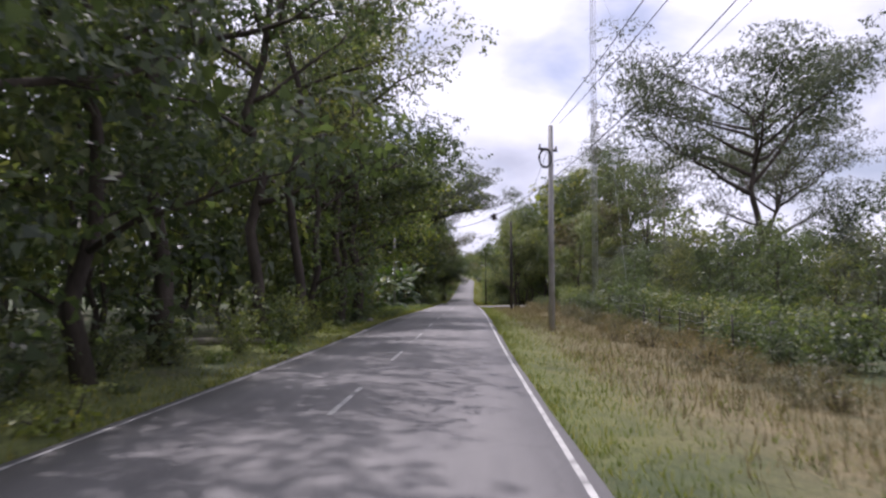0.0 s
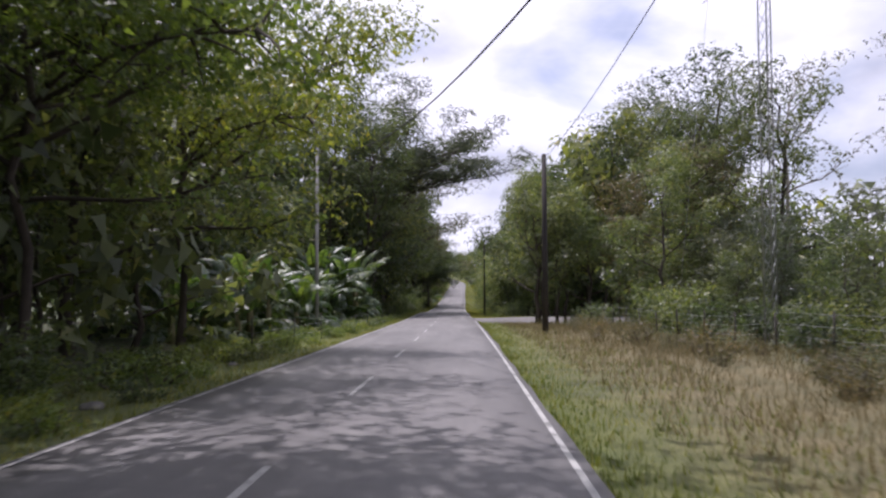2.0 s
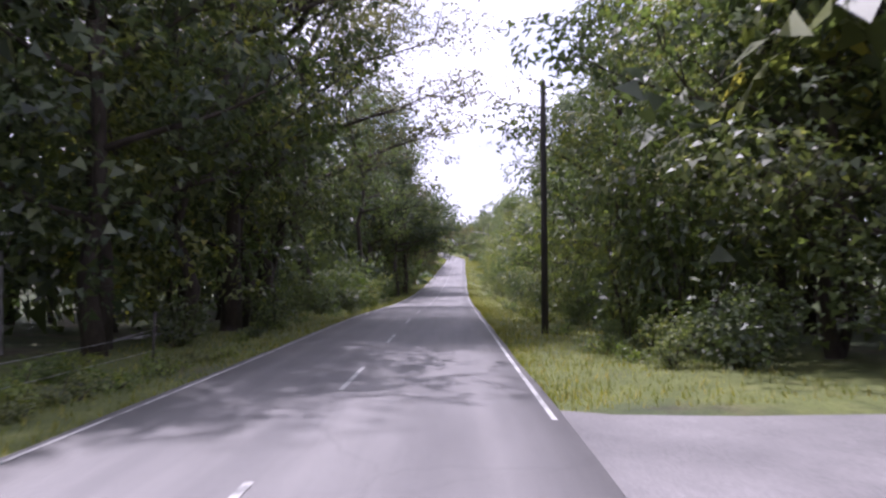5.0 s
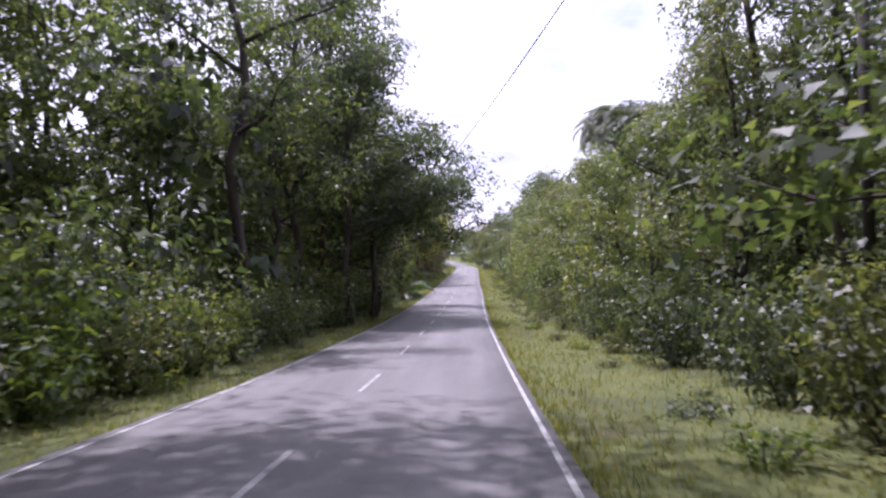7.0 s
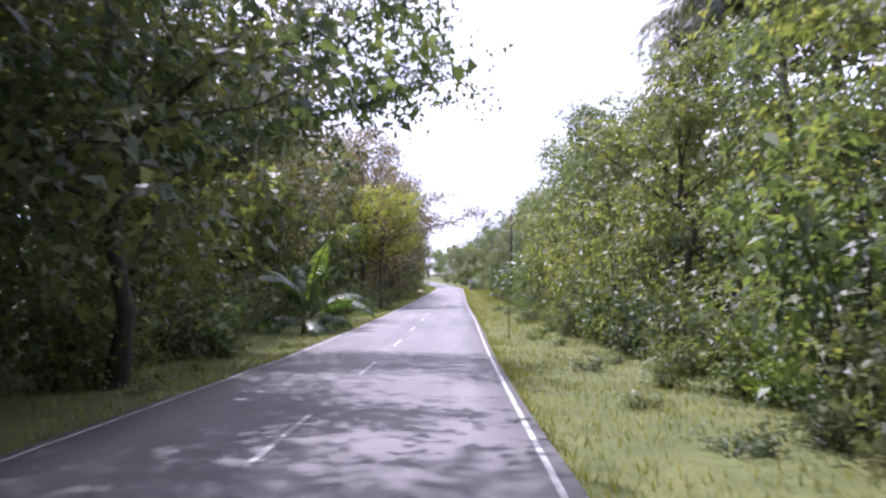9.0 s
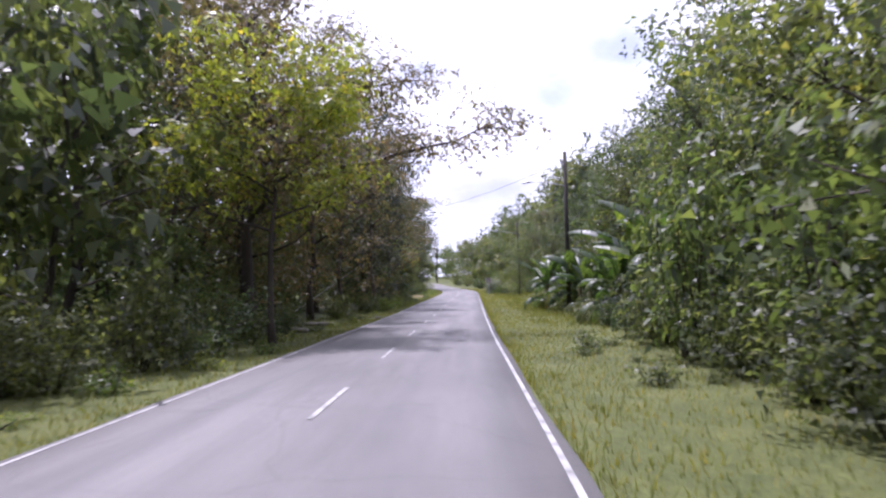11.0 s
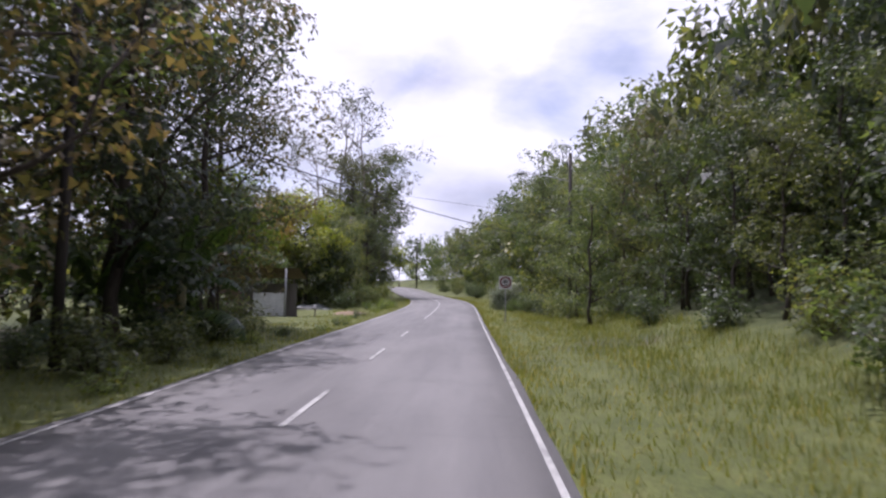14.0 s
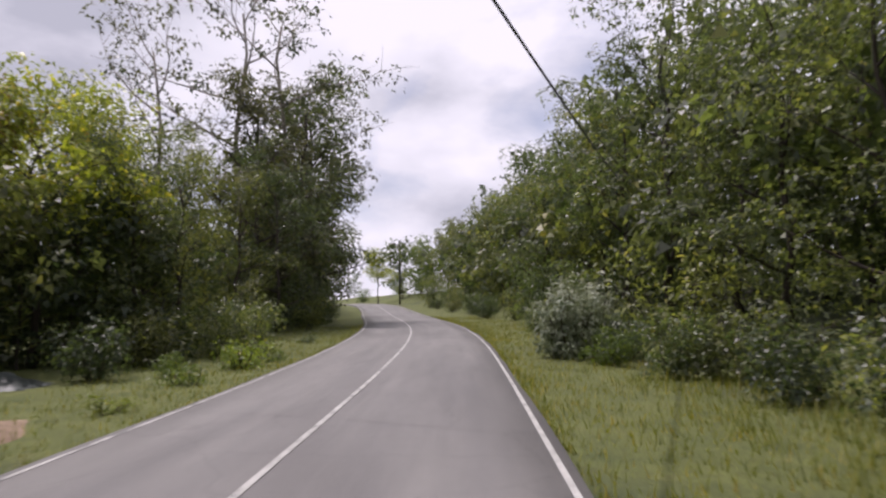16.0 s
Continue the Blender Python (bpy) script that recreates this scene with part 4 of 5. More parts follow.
for i in range(40):
    y = 66 + i * 0.95
    put((weed_a, bush_b, weed_a, weed_b)[i % 4], left(y, rb.uniform(1.2, 3.2)), y, rb.uniform(0, 360), rb.uniform(0.22, 0.34) if i % 4 == 1 else rb.uniform(0.6, 1.0))

# banana grove on the left, with the one or two plants further on
grove = banana(81, 0.95, 15)
grove_b = banana(82, 0.7, 14)
grove_c = banana(83, 1.6, 16)
for i, (x, y, s) in enumerate(((-8.6, 64.5, 1.3), (-10.6, 62.5, 1.4), (-8.2, 67.6, 1.2), (-9.6, 69.4, 1.35), (-8.1, 72.8, 1.15), (-8.6, 66.2, 1.1), (-11.3, 67.5, 1.4), (-9.4, 72.0, 1.2), (-11.6, 73.5, 1.4), (-9.8, 76.0, 1.3),
                               (-8.6, 77.3, 1.05), (-9.2, 79.5, 1.1), (-11.0, 80.5, 1.4), (-9.2, 83.0, 1.15), (-9.0, 87.4, 1.5), (-10.0, 85.8, 1.6), (-9.9, 90.2, 1.3), (-11.2, 89.0, 1.7), (-10.2, 93.6, 1.5), (-9.6, 97.5, 0.9), (-8.6, 92.4, 1.66),
                               (-11.4, 97, 1.4), (-13.0, 65, 1.4), (-13.2, 78, 1.4), (-12.8, 86, 1.6), (-7.2, 190.0, 1.15), (-8.8, 269, 1.25), (-9.8, 272, 1.15), (-10.6, 268, 1.2))):
    put((grove, grove_b, grove_c)[i % 3], x - (0.7 if y < 84 else 0.1 if y < 100 else 0), y, rb.uniform(0, 360), s * (rb.uniform(1.0, 1.1) if 84 < y < 100 else rb.uniform(0.9, 1.0)))

# ---------------------------------------------------------------- the right side
rr = random.Random(72)
y = 2.0
while y < 84:                                      # scrub behind the dry verge
    put((scrub_a, scrub_b, scrub_a)[rr.randrange(3)], edge_x(y) + rr.uniform(10.5, 13.5), y, rr.uniform(0, 360), rr.uniform(0.7, 0.98))
    put((bush_d, bush_c, bush_c, bush_d)[rr.randrange(4)], edge_x(y) + rr.uniform(6.5, 8.2), y + 1.5, rr.uniform(0, 360), rr.uniform(0.6, 0.95))
    put(bush_d, edge_x(y) + rr.uniform(4.2, 5.4), y + rr.uniform(-2, 2), rr.uniform(0, 360), rr.uniform(0.4, 0.8))
    put(bush_d, edge_x(y) + rr.uniform(5.6, 7.4), y + rr.uniform(-2, 2), rr.uniform(0, 360), rr.uniform(0.7, 1.1))
    put(scrub_a if rr.random() < 0.6 else scrub_b, edge_x(y) + rr.uniform(16, 20), y, rr.uniform(0, 360), rr.uniform(1.05, 1.4))
    y += rr.uniform(3.4, 4.8)
for x, y, k, s in ((31, 136, dome_a, 1.2), (18.6, 44, flat_a, 0.92), (31, 70, flat_a, 0.9), (17, 106, grey_a, 1.0), (25, 88, bare_a, 1.2), (20.5, 79, curtain_a, 1.0), (16.8, 85.5, tall_b, 0.85), (20.0, 88, curtain_a, 1.25), (12.5, 103, curtain_a, 1.2), (17.5, 104.5, curtain_a, 1.3), (22.5, 107, tall_b, 1.1), (12.6, 78, curtain_b, 0.72), (15.5, 82, curtain_b, 0.85), (19, 92, grey_a, 0.9),
                   (5.9, 87.3, round_c, 0.92), (6.4, 88.2, tall_a, 0.5), (7.3, 86.8, tall_b, 0.48), (8.1, 88.0, tall_a, 0.52), (9.6, 86.4, round_c, 0.75), (18, 84, brown_a, 0.8), (13.4, 87.5, brown_a, 0.7), (17.5, 89, tall_b, 0.7), (13.8, 101, tall_b, 0.75), (7.4, 144.5, curtain_c, 1.0), (9.4, 148.0, curtain_a, 1.15), (10.4, 147, curtain_a, 0.85), (10.8, 152.5, tall_a, 0.72), (12.0, 158, tall_b, 0.66), (11.2, 142, tall_b, 0.78), (8.3, 104.5, curtain_a, 0.85), (9.5, 110, curtain_a, 0.95)):
    put(k, x, y, rr.uniform(0, 360), s, 1.15 if k in (flat_a, dome_a) else 1.0)
y = 8.0
while y < 82:
    put(bush_c if rr.random() < 0.6 else bush_a, edge_x(y) + rr.uniform(8.4, 10.4), y, rr.uniform(0, 360), rr.uniform(0.8, 1.15))
    put(bush_d, edge_x(y) + rr.uniform(4.8, 6.6), y + rr.uniform(-1, 1), rr.uniform(0, 360), rr.uniform(0.8, 1.3))
    y += rr.uniform(2.4, 3.2)
y = 102.0
while y < 221:
    e = edge_x(y)
    big = 1.25 if y < 128 else (0.74 if 160 < y < 183 else (0.86 if 138 < y < 200 else 1.0))
    put((round_a, round_b, curtain_b, round_a, round_a)[rr.randrange(5)], e + rr.uniform(6.4, 8.2), y, rr.uniform(0, 360), rr.uniform(0.72, 0.95) * big)
    put((bush_c, bush_b, bush_e, bush_c)[rr.randrange(4)], e + rr.uniform(4.4, 5.6), y + rr.uniform(-1, 1), rr.uniform(0, 360), rr.uniform(0.8, 1.15))
    put((bush_c, weed_b, bush_a)[rr.randrange(3)], e + rr.uniform(3.0, 3.8), y + rr.uniform(-2, 2), rr.uniform(0, 360), rr.uniform(0.35, 0.55))
    put((weed_a, weed_b)[rr.randrange(2)], e + rr.uniform(2.1, 2.8), y + rr.uniform(-2, 2), rr.uniform(0, 360), rr.uniform(0.6, 1.0))
    put((far_b, tall_a, far_a)[rr.randrange(3)], e + rr.uniform(14, 17) + (6 if big < 1 else 0), y + 2, rr.uniform(0, 360), rr.uniform(0.72, 0.9) * big)
    y += rr.uniform(4.4, 5.6)
y = 103.0
while y < 219:
    e = edge_x(y)
    put((bush_c, bush_c, bush_a, bush_e)[rr.randrange(4)], e + rr.uniform(4.0, 4.9), y, rr.uniform(0, 360), rr.uniform(0.85, 1.15), rr.uniform(1.0, 1.4))
    y += rr.uniform(2.4, 3.2)
y = 226.0
while y < 380:
    e = edge_x(y)
    near = 7.5 if y < 250 else (8.2 if y < 288 else 6.0)
    low = 0.8 if 240 < y < 253 else 0.58 if 252 < y < 268 else (0.7 if 267 < y < 291 else (0.86 if 290 < y < 310 else (1.2 if 309 < y < 345 else 1.0)))
    put((curtain_c, curtain_a, curtain_c, curtain_b)[rr.randrange(4)], e + rr.uniform(near + 1.4, near + 3.2), y, rr.uniform(0, 360), rr.uniform(0.68, 0.86) * low)
    if y > 251:
        put((bush_a, bush_c, bush_e, bush_c)[rr.randrange(4)], e + rr.uniform(near - 2.2, near - 0.4), y + 1, rr.uniform(0, 360), rr.uniform(0.8, 1.15))
    put((far_a, far_b, far_a)[rr.randrange(3)], e + rr.uniform(15, 19), y + 2, rr.uniform(0, 360), rr.uniform(0.62, 0.8) * low)
    y += rr.uniform(4.2, 5.4)
y = -4.0
while y < 400:
    put(far_b if rr.random() < 0.6 else far_a, edge_x(y) + rr.uniform(22, 34), y, rr.uniform(0, 360), rr.uniform(0.7, 0.95) if y > 95 else 0.36)
    y += rr.uniform(20, 26)
palm_a = palm(91, 17.6, 40)
palm_b = palm(92, 12.5, 28)
put(palm_a, 15.2, 195.5, 0, 0.98)
put(palm_a, 18.5, 199, 60, 1.0)
put(palm_a, 14.2, 186, 200, 0.85)
put(palm_a, 16.2, 204, 130, 1.05)
put(palm_b, 17, 181, 0, 1.1)
put(palm_b, 11.5, 112, 60, 0.62)
put(palm_b, -17.5, 250, 60, 1.05)
for i, (x, y, s) in enumerate(((6.9, 219.2, 1.5), (7.9, 222.0, 1.4), (7.2, 224.5, 1.5), (6.5, 227.5, 1.15), (8.0, 229.0, 1.5), (7.0, 231.5, 1.0), (6.7, 236.5, 0.85), (8.2, 235.5, 1.4), (5.9, 239.5, 0.75), (4.9, 243.0, 1.1), (7.2, 241.5, 1.3), (6.6, 249, 1.0), (6.4, 238.0, 1.05))):
    put((grove_c, grove, grove_c)[i % 3], x, y, rr.uniform(0, 360), s)
put(brown_a, 9.4, 283, 40, 0.6)
for x, y, k, z in ((11.0, 221, curtain_a, 0.8), (11.4, 227, curtain_c, 0.9), (11.0, 233, curtain_a, 0.78), (11.8, 240, curtain_c, 0.9), (12.2, 247, curtain_a, 0.8), (10.0, 273.5, curtain_c, 0.85), (8.9, 277.5, round_b, 0.66), (9.4, 284.0, round_b, 0.68)):
    put(k, x, y, y * 53 % 360, z)
put(curtain_b, 8.9, 288, 10, 0.7)
for i, x in enumerate((8.6, 10.4, 12.0, 13.8, 15.6, 17.4, 19.5, 22.0, 25.0)):   # growth on this side of the turning
    put((bush_c, thick_a, bush_c)[i % 3], x, 80.5 + rr.uniform(-2.5, 2.5), rr.uniform(0, 360), rr.uniform(0.4, 0.5) if i % 3 == 1 else rr.uniform(0.8, 1.1))
for x in range(9, 36, 3):                          # the far side of the turning
    put(thick_a if x % 2 else thick_b, x + rr.uniform(-0.8, 0.8), 103.5 + rr.uniform(0, 3), rr.uniform(0, 360), rr.uniform(0.9, 1.2))
for x, y in ((9.8, 222), (10.5, 226), (9.6, 230), (10.8, 234), (9.4, 238.5), (9.8, 243), (8.6, 247.5)):
    put(thick_a, x + 1.0, y, rr.uniform(0, 360), rr.uniform(0.55, 0.7))
    put(bush_c, x - rr.uniform(1.0, 2.2), y + rr.uniform(-1.5, 1.5), rr.uniform(0, 360), rr.uniform(0.5, 0.8))
for x, y, s in ((4.8, 228, 0.5), (5.4, 233.5, 0.55), (5.0, 238.5, 0.6), (4.6, 244, 0.55), (5.6, 249, 0.6), (5.8, 255, 0.65)):
    put(bush_a if s > 0.55 else bush_c, x, y, rr.uniform(0, 360), s)
for x, y, k, s in ((3.7, 303, bush_b, 0.62), (4.6, 300, bush_a, 0.75), (4.7, 306, bush_c, 0.85), (4.0, 310, bush_b, 0.6), (5.4, 296, bush_c, 0.9), (5.6, 292.5, bush_a, 0.75), (4.2, 314, bush_c, 0.8), (3.6, 318, bush_a, 0.75),
                   (5.8, 303, bush_e, 0.9), (6.2, 309, bush_c, 1.1), (6.0, 299, bush_c, 1.1), (5.0, 316, bush_e, 0.9)):
    put(k, x, y, rr.uniform(0, 360), s)
y = 301.0
while y < 350:                                     # thick undergrowth on the inside of the bend
    put(bush_c if rr.random() < 0.7 else bush_a, left(y, rr.uniform(4.2, 6.0) - (1.2 if y > 325 else 0)), y, rr.uniform(0, 360), rr.uniform(0.8, 1.1))
    put(thick_a, left(y, rr.uniform(7.0, 8.5)), y + 1, rr.uniform(0, 360), rr.uniform(0.5, 0.62))
    y += rr.uniform(2.6, 3.4)
put(pale_a, -7.0, 218.0, 70, 1.1)
for x, y, t, k in ((-11.2, 227.0, 20, 1.08), (-9.4, 233.5, 140, 1.05), (-8.8, 240.0, 250, 0.95), (-11.5, 230, 300, 1.1)):
    put(brown_a, x, y, t, k)
put(bush_c, -7.7, 271.5, 20, 0.8)
for x, y, k, z, t in ((-11.6, 270.0, curtain_a, 0.85, 0), (-10.8, 263.0, curtain_b, 1.0, 120), (-9.2, 258.0, brown_a, 0.95, 40), (-12.5, 275.0, curtain_a, 0.8, 200),
                      (-13.6, 284.6, bush_c, 0.9, 10), (-15.2, 285.0, thick_b, 0.5, 60), (-12.4, 282.0, bush_d, 0.9, 130), (-14.2, 281.5, bush_d, 1.1, 20), (-17.5, 285.0, thick_a, 0.5, 90), (-16.0, 294.5, thick_a, 0.6, 0), (-19.5, 294, thick_a, 0.6, 70), (-13.4, 295.0, thick_b, 0.45, 160)):
    put(k, x, y, t, z)
for i in range(13):                                # dark growth under the young trees
    put((bush_c, thick_a, bush_c)[i % 3], -19.5 + 0.85 * i + rr.uniform(-0.5, 0.5), 303.5 + rr.uniform(-1.2, 3.5), rr.uniform(0, 360), rr.uniform(0.9, 1.2) if i % 3 != 1 else rr.uniform(0.42, 0.5))
for x, y, s in ((6.2, 287.5, 0.42), (5.9, 282.0, 0.5)):
    put(curtain_b, x, y, rr.uniform(0, 360), s)
reeds = bush("reed_clump", "tall feathery clump of pale cream reeds at the verge", 39, 1.9, 1.0, 0.26, 1500, REED, slim=0.26, stems=14)
put(reeds, 2.9, 305.0, 0, 1.2)
put(reeds, 3.9, 307.5, 80, 1.25)
fern = bush("fern_clump", "bright green clump of ferns on the grass verge", 38, 1.1, 1.0, 0.3, 420, LEAF_LIME, slim=0.22, stems=12)
put(fern, -6.9, 248.5, 0, 1.1)
put(fern, -7.6, 250, 70, 1.0)
put(fern, -6.5, 303.5, 30, 0.8)
for x, y, s in ((9.8, 238, 0.86), (9.6, 243, 0.84), (10.0, 248, 0.8), (8.7, 268, 0.62), (9.2, 255.5, 0.85), (9.4, 260.5, 0.78), (8.9, 272, 0.68), (8.8, 276.5, 0.72), (9.3, 281, 0.78), (9.0, 262.5, 0.55)):
    put(curtain_c, x, y, rr.uniform(0, 360), s)
y = 236.0
while y < 312:                                     # closes the bank under the crowns
    put(thick_a if rr.random() < 0.6 else thick_b, edge_x(y) + rr.uniform(11.5, 13), y, rr.uniform(0, 360), rr.uniform(0.62, 0.75))
    y += rr.uniform(3.0, 3.8)
for x, y, s, h in ((13.0, 269, 0.95, 1.3), (12.6, 273, 0.95, 1.4), (13.2, 277, 1.0, 1.35), (12.4, 281, 1.0, 1.3), (13.4, 285, 1.0, 1.25), (12.8, 289, 1.0, 1.2), (13.6, 293, 1.0, 1.2), (12.6, 297, 1.0, 1.15), (15.8, 275, 1.05, 1.4), (16.0, 282, 1.05, 1.35), (16.2, 290, 1.05, 1.3)):
    put(thick_a, x, y, y * 37 % 360, s, h, label="tall dark dense tree on the wooded bank")
for y in range(112, 150, 4):                       # behind the lit bushes on the left
    put(thick_a, left(y, rr.uniform(13.5, 15)), y, rr.uniform(0, 360), rr.uniform(1.0, 1.2))
for i in range(9):                                 # undergrowth under the brown trees
    y = 217 + i * 5.6
    put((bush_c, thick_b, bush_c, thick_a)[i % 4], left(y, rr.uniform(6.2, 8.2)), y, rr.uniform(0, 360), rr.uniform(0.42, 0.55) if i % 2 else rr.uniform(0.8, 1.0))
for x, y, s in ((5.4, 224, 0.65), (6.0, 227, 0.75), (5.6, 230.5, 0.7), (6.3, 234, 0.75), (5.9, 239.5, 0.7), (6.6, 243, 0.8)):
    put(bush_c, x, y, rr.uniform(0, 360), s)
# beyond the bend
for x, y, k, s in ((-14.5, 402, pale_a, 1.0), (-31, 425, round_b, 0.7), (-6, 424, round_b, 0.6), (4, 415, round_a, 0.7), (-22, 436, bush_a, 1.5), (-13, 430, bush_b, 1.6), (-40, 440, round_b, 0.7), (-48, 455, round_a, 0.8),
                   (-3, 440, curtain_b, 0.6), (-27, 455, round_b, 0.8), (-16, 452, round_b, 0.7)):
    put(k, x, y, rr.uniform(0, 360), s)
sapling = tree("sapling", "thin young sapling in the grass verge", 63, 2.6, 0.5, 0.4, 0.12, 160, foliage=LEAF_MID, limbs=5, girth=0.025)
put(sapling, 1.5, 187)


# ---------------------------------------------------------------- woods out to the sides
def far_wood(name, label, seed, count, side, mat):
    rng = random.Random(seed)
    stems, cs, rs = Tubes(3), [], []
    for i in range(count):
        y = rng.uniform(-70, 430)
        x = edge_x(max(y, -80)) + side * (29 + 50 * rng.random() ** 1.3)
        low = y < 96 or y > 236 if side > 0 else y > 262
        h = rng.uniform(4.5, 7) if low else rng.uniform(9, 14)
        r = h * rng.uniform(0.28, 0.36) + 0.8
        g = ground_z(x, min(y, 519))
        stems.add([(x, y, g - 0.2), (x, y, g + h * 0.8)], [0.2, 0.06], close=False)
        for k in range(7):
            a, u = rng.uniform(0, 6.28), k / 6
            d = r * rng.uniform(0.3, 0.75) * (1.1 - 0.7 * u)
            cs.append((x + math.cos(a) * d, y + math.sin(a) * d, g + h * (0.15 + 0.72 * u)))
            rs.append(r * rng.uniform(0.5, 0.75))
    v, f = leaves(cs, rs, [11] * len(cs), 1.25, seed, slim=0.6, flat=0.6)
    ob = mesh_object(name, v, f, mat)
    tagged(ob, label, "woods", kind="stuff")
    tagged(stems.make("far_trunks", BARK), "thin dark trunks of the woods behind the roadside", "woods", kind="stuff")


far_wood("far_wood", "dark green woods stretching away behind the roadside trees", 111, 300, -1, LEAF_DARK)
far_wood("far_wood", "mid-green scrub and woods stretching away behind the verge", 112, 300, 1, LEAF_MID)


# ---------------------------------------------------------------- grass
def grass(name, label, seed, count, spots, mat, long, wide):
    g = np.random.default_rng(seed)
    xs, ys = spots(g, count)
    z = np.array([ground_z(a, b) for a, b in zip(xs, ys)])
    n = len(xs)
    p = np.stack([xs, ys, z - 0.02], axis=1)
    a = g.uniform(0, 6.283, n)
    L = long * g.uniform(0.45, 1.3, n)[:, None]
    bend = np.stack([np.cos(a), np.sin(a), np.zeros(n)], axis=1)
    side = np.stack([-np.sin(a), np.cos(a), np.zeros(n)], axis=1) * wide * g.uniform(0.7, 1.3, n)[:, None]
    up = np.array([0, 0, 1.0])
    tip = p + up * L * g.uniform(0.6, 1.0, n)[:, None] + bend * L * g.uniform(0.1, 0.7, n)[:, None]
    v = np.stack([p - side, p + side, tip], axis=1).reshape(-1, 3)
    ob = mesh_object(name, v, np.arange(n * 3).reshape(n, 3), mat)
    tagged(ob, label, "grass", kind="stuff")


def verge(side, y0, y1, d0, d1, power=1.6):
    def spots(g, count):
        ys = g.uniform(y0, y1, count * 2)
        d = d0 + (d1 - d0) * g.uniform(0, 1, count * 2) ** power
        clump = np.array([noise.noise((a * 0.7, b * 0.7, side * 5.0)) for a, b in zip(d, ys)])
        keep = clump > g.uniform(-0.9, 0.35, count * 2)
        ys, d = ys[keep][:count], d[keep][:count]
        e = np.interp(ys, _y, _edge)
        return (e + d if side > 0 else e - WIDE - d), ys
    return spots


grass("verge_grass", "short green grass along the left verge", 101, 70000, verge(-1, -6, 330, 0.2, 4.5), GRASS, 0.17, 0.012)
grass("verge_grass", "short green grass along the right verge", 102, 70000, verge(1, 98, 345, 0.2, 5.0), GRASS, 0.18, 0.012)
grass("verge_grass", "thin grass beside the dry verge", 103, 24000, verge(1, -6, 88, 0.2, 4.0), GRASS, 0.16, 0.012)
grass("dry_grass", "tall dry straw-coloured grass behind the verge", 104, 34000, verge(1, -6, 86, 1.6, 8.0, 0.8), DRY, 0.38, 0.010)
grass("tall_grass", "tall rank grass in front of the trees", 105, 24000, verge(1, 226, 300, 2.2, 7.0, 0.7), GRASS, 0.36, 0.011)
# ---------------------------------------------------------------- poles, cables, lamps, signs
def pole(kind, label, x, y, h, r, mat, arms=(), top=0.75):
    root = tagged(new(kind), label, "pole")
    root.matrix_basis = pose(x, y, ground_z(x, y))
    t = Tubes(10)
    t.add([(0, 0, -0.3), (0, 0, h * 0.5), (0, 0, h)], [r, r * (1 + top) / 2, r * top])
    t.make("shaft", mat, root)
    for z, half, turn in arms:
        bm = bmesh.new()
        box(bm, pose(0, 0, z, 0, 0, turn) @ Matrix.Translation((0, r + 0.04, 0)), half * 2, 0.09, 0.11, 0.01)
        part("crossarm", bm, POLE_WOOD, root)
        for s in (-0.9, 0.9):
            i = Tubes(8)
            q = pose(0, 0, z, 0, 0, turn) @ Vector((half * s, r + 0.04, 0.05))
            i.add([q, q + Vector((0, 0, 0.06)), q + Vector((0, 0, 0.1)), q + Vector((0, 0, 0.16))], [0.03, 0.05, 0.035, 0.045])
            i.make("insulator", STONE, root)
    return root


def cable(kind, label, a, b, sag, r=0.012, mat=None):
    a, b = Vector(a), Vector(b)
    t = Tubes(5)
    n = 26
    t.add([a.lerp(b, k / n) - Vector((0, 0, sag * 4 * (k / n) * (1 - k / n))) for k in range(n + 1)], [r] * (n + 1))
    tagged(t.make(kind, mat or RUBBER), label, "cable")


def lamp_pole(x, y, h, reach, head_z, turn):
    root = pole("street_lamp", "dark wooden pole with a street lamp on a curved arm", x, y, h, 0.15, POLE_WOOD, arms=((h - 0.75, 0.5, 80),))
    tagged(root, category="street lamp", group="street lamps")
    arm = Tubes(7)
    way = Vector((math.cos(radians(turn)), math.sin(radians(turn)), 0))
    z0 = head_z - 0.45
    pts = [way * (reach * u) + Vector((0, 0, z0 + 0.42 * math.sin(u * 1.6))) for u in (0, 0.25, 0.5, 0.75, 1.0)]
    arm.add(pts, [0.035, 0.033, 0.03, 0.03, 0.028])
    arm.make("arm", STEEL, root)
    bm = bmesh.new()
    m = Matrix.Translation(pts[-1] + way * 0.22) @ pose(0, 0, 0, 0, 0, turn)
    box(bm, m, 0.55, 0.24, 0.11, 0.035)
    box(bm, m @ Matrix.Translation((-0.12, 0, 0.07)), 0.22, 0.18, 0.07, 0.02)
    part("lamp_head", bm, STEEL, root)
    bm = bmesh.new()
    box(bm, m @ Matrix.Translation((0.08, 0, -0.065)), 0.3, 0.18, 0.04, 0.012)
    part("lamp_glass", bm, SIGN_WHITE, root)
    return root


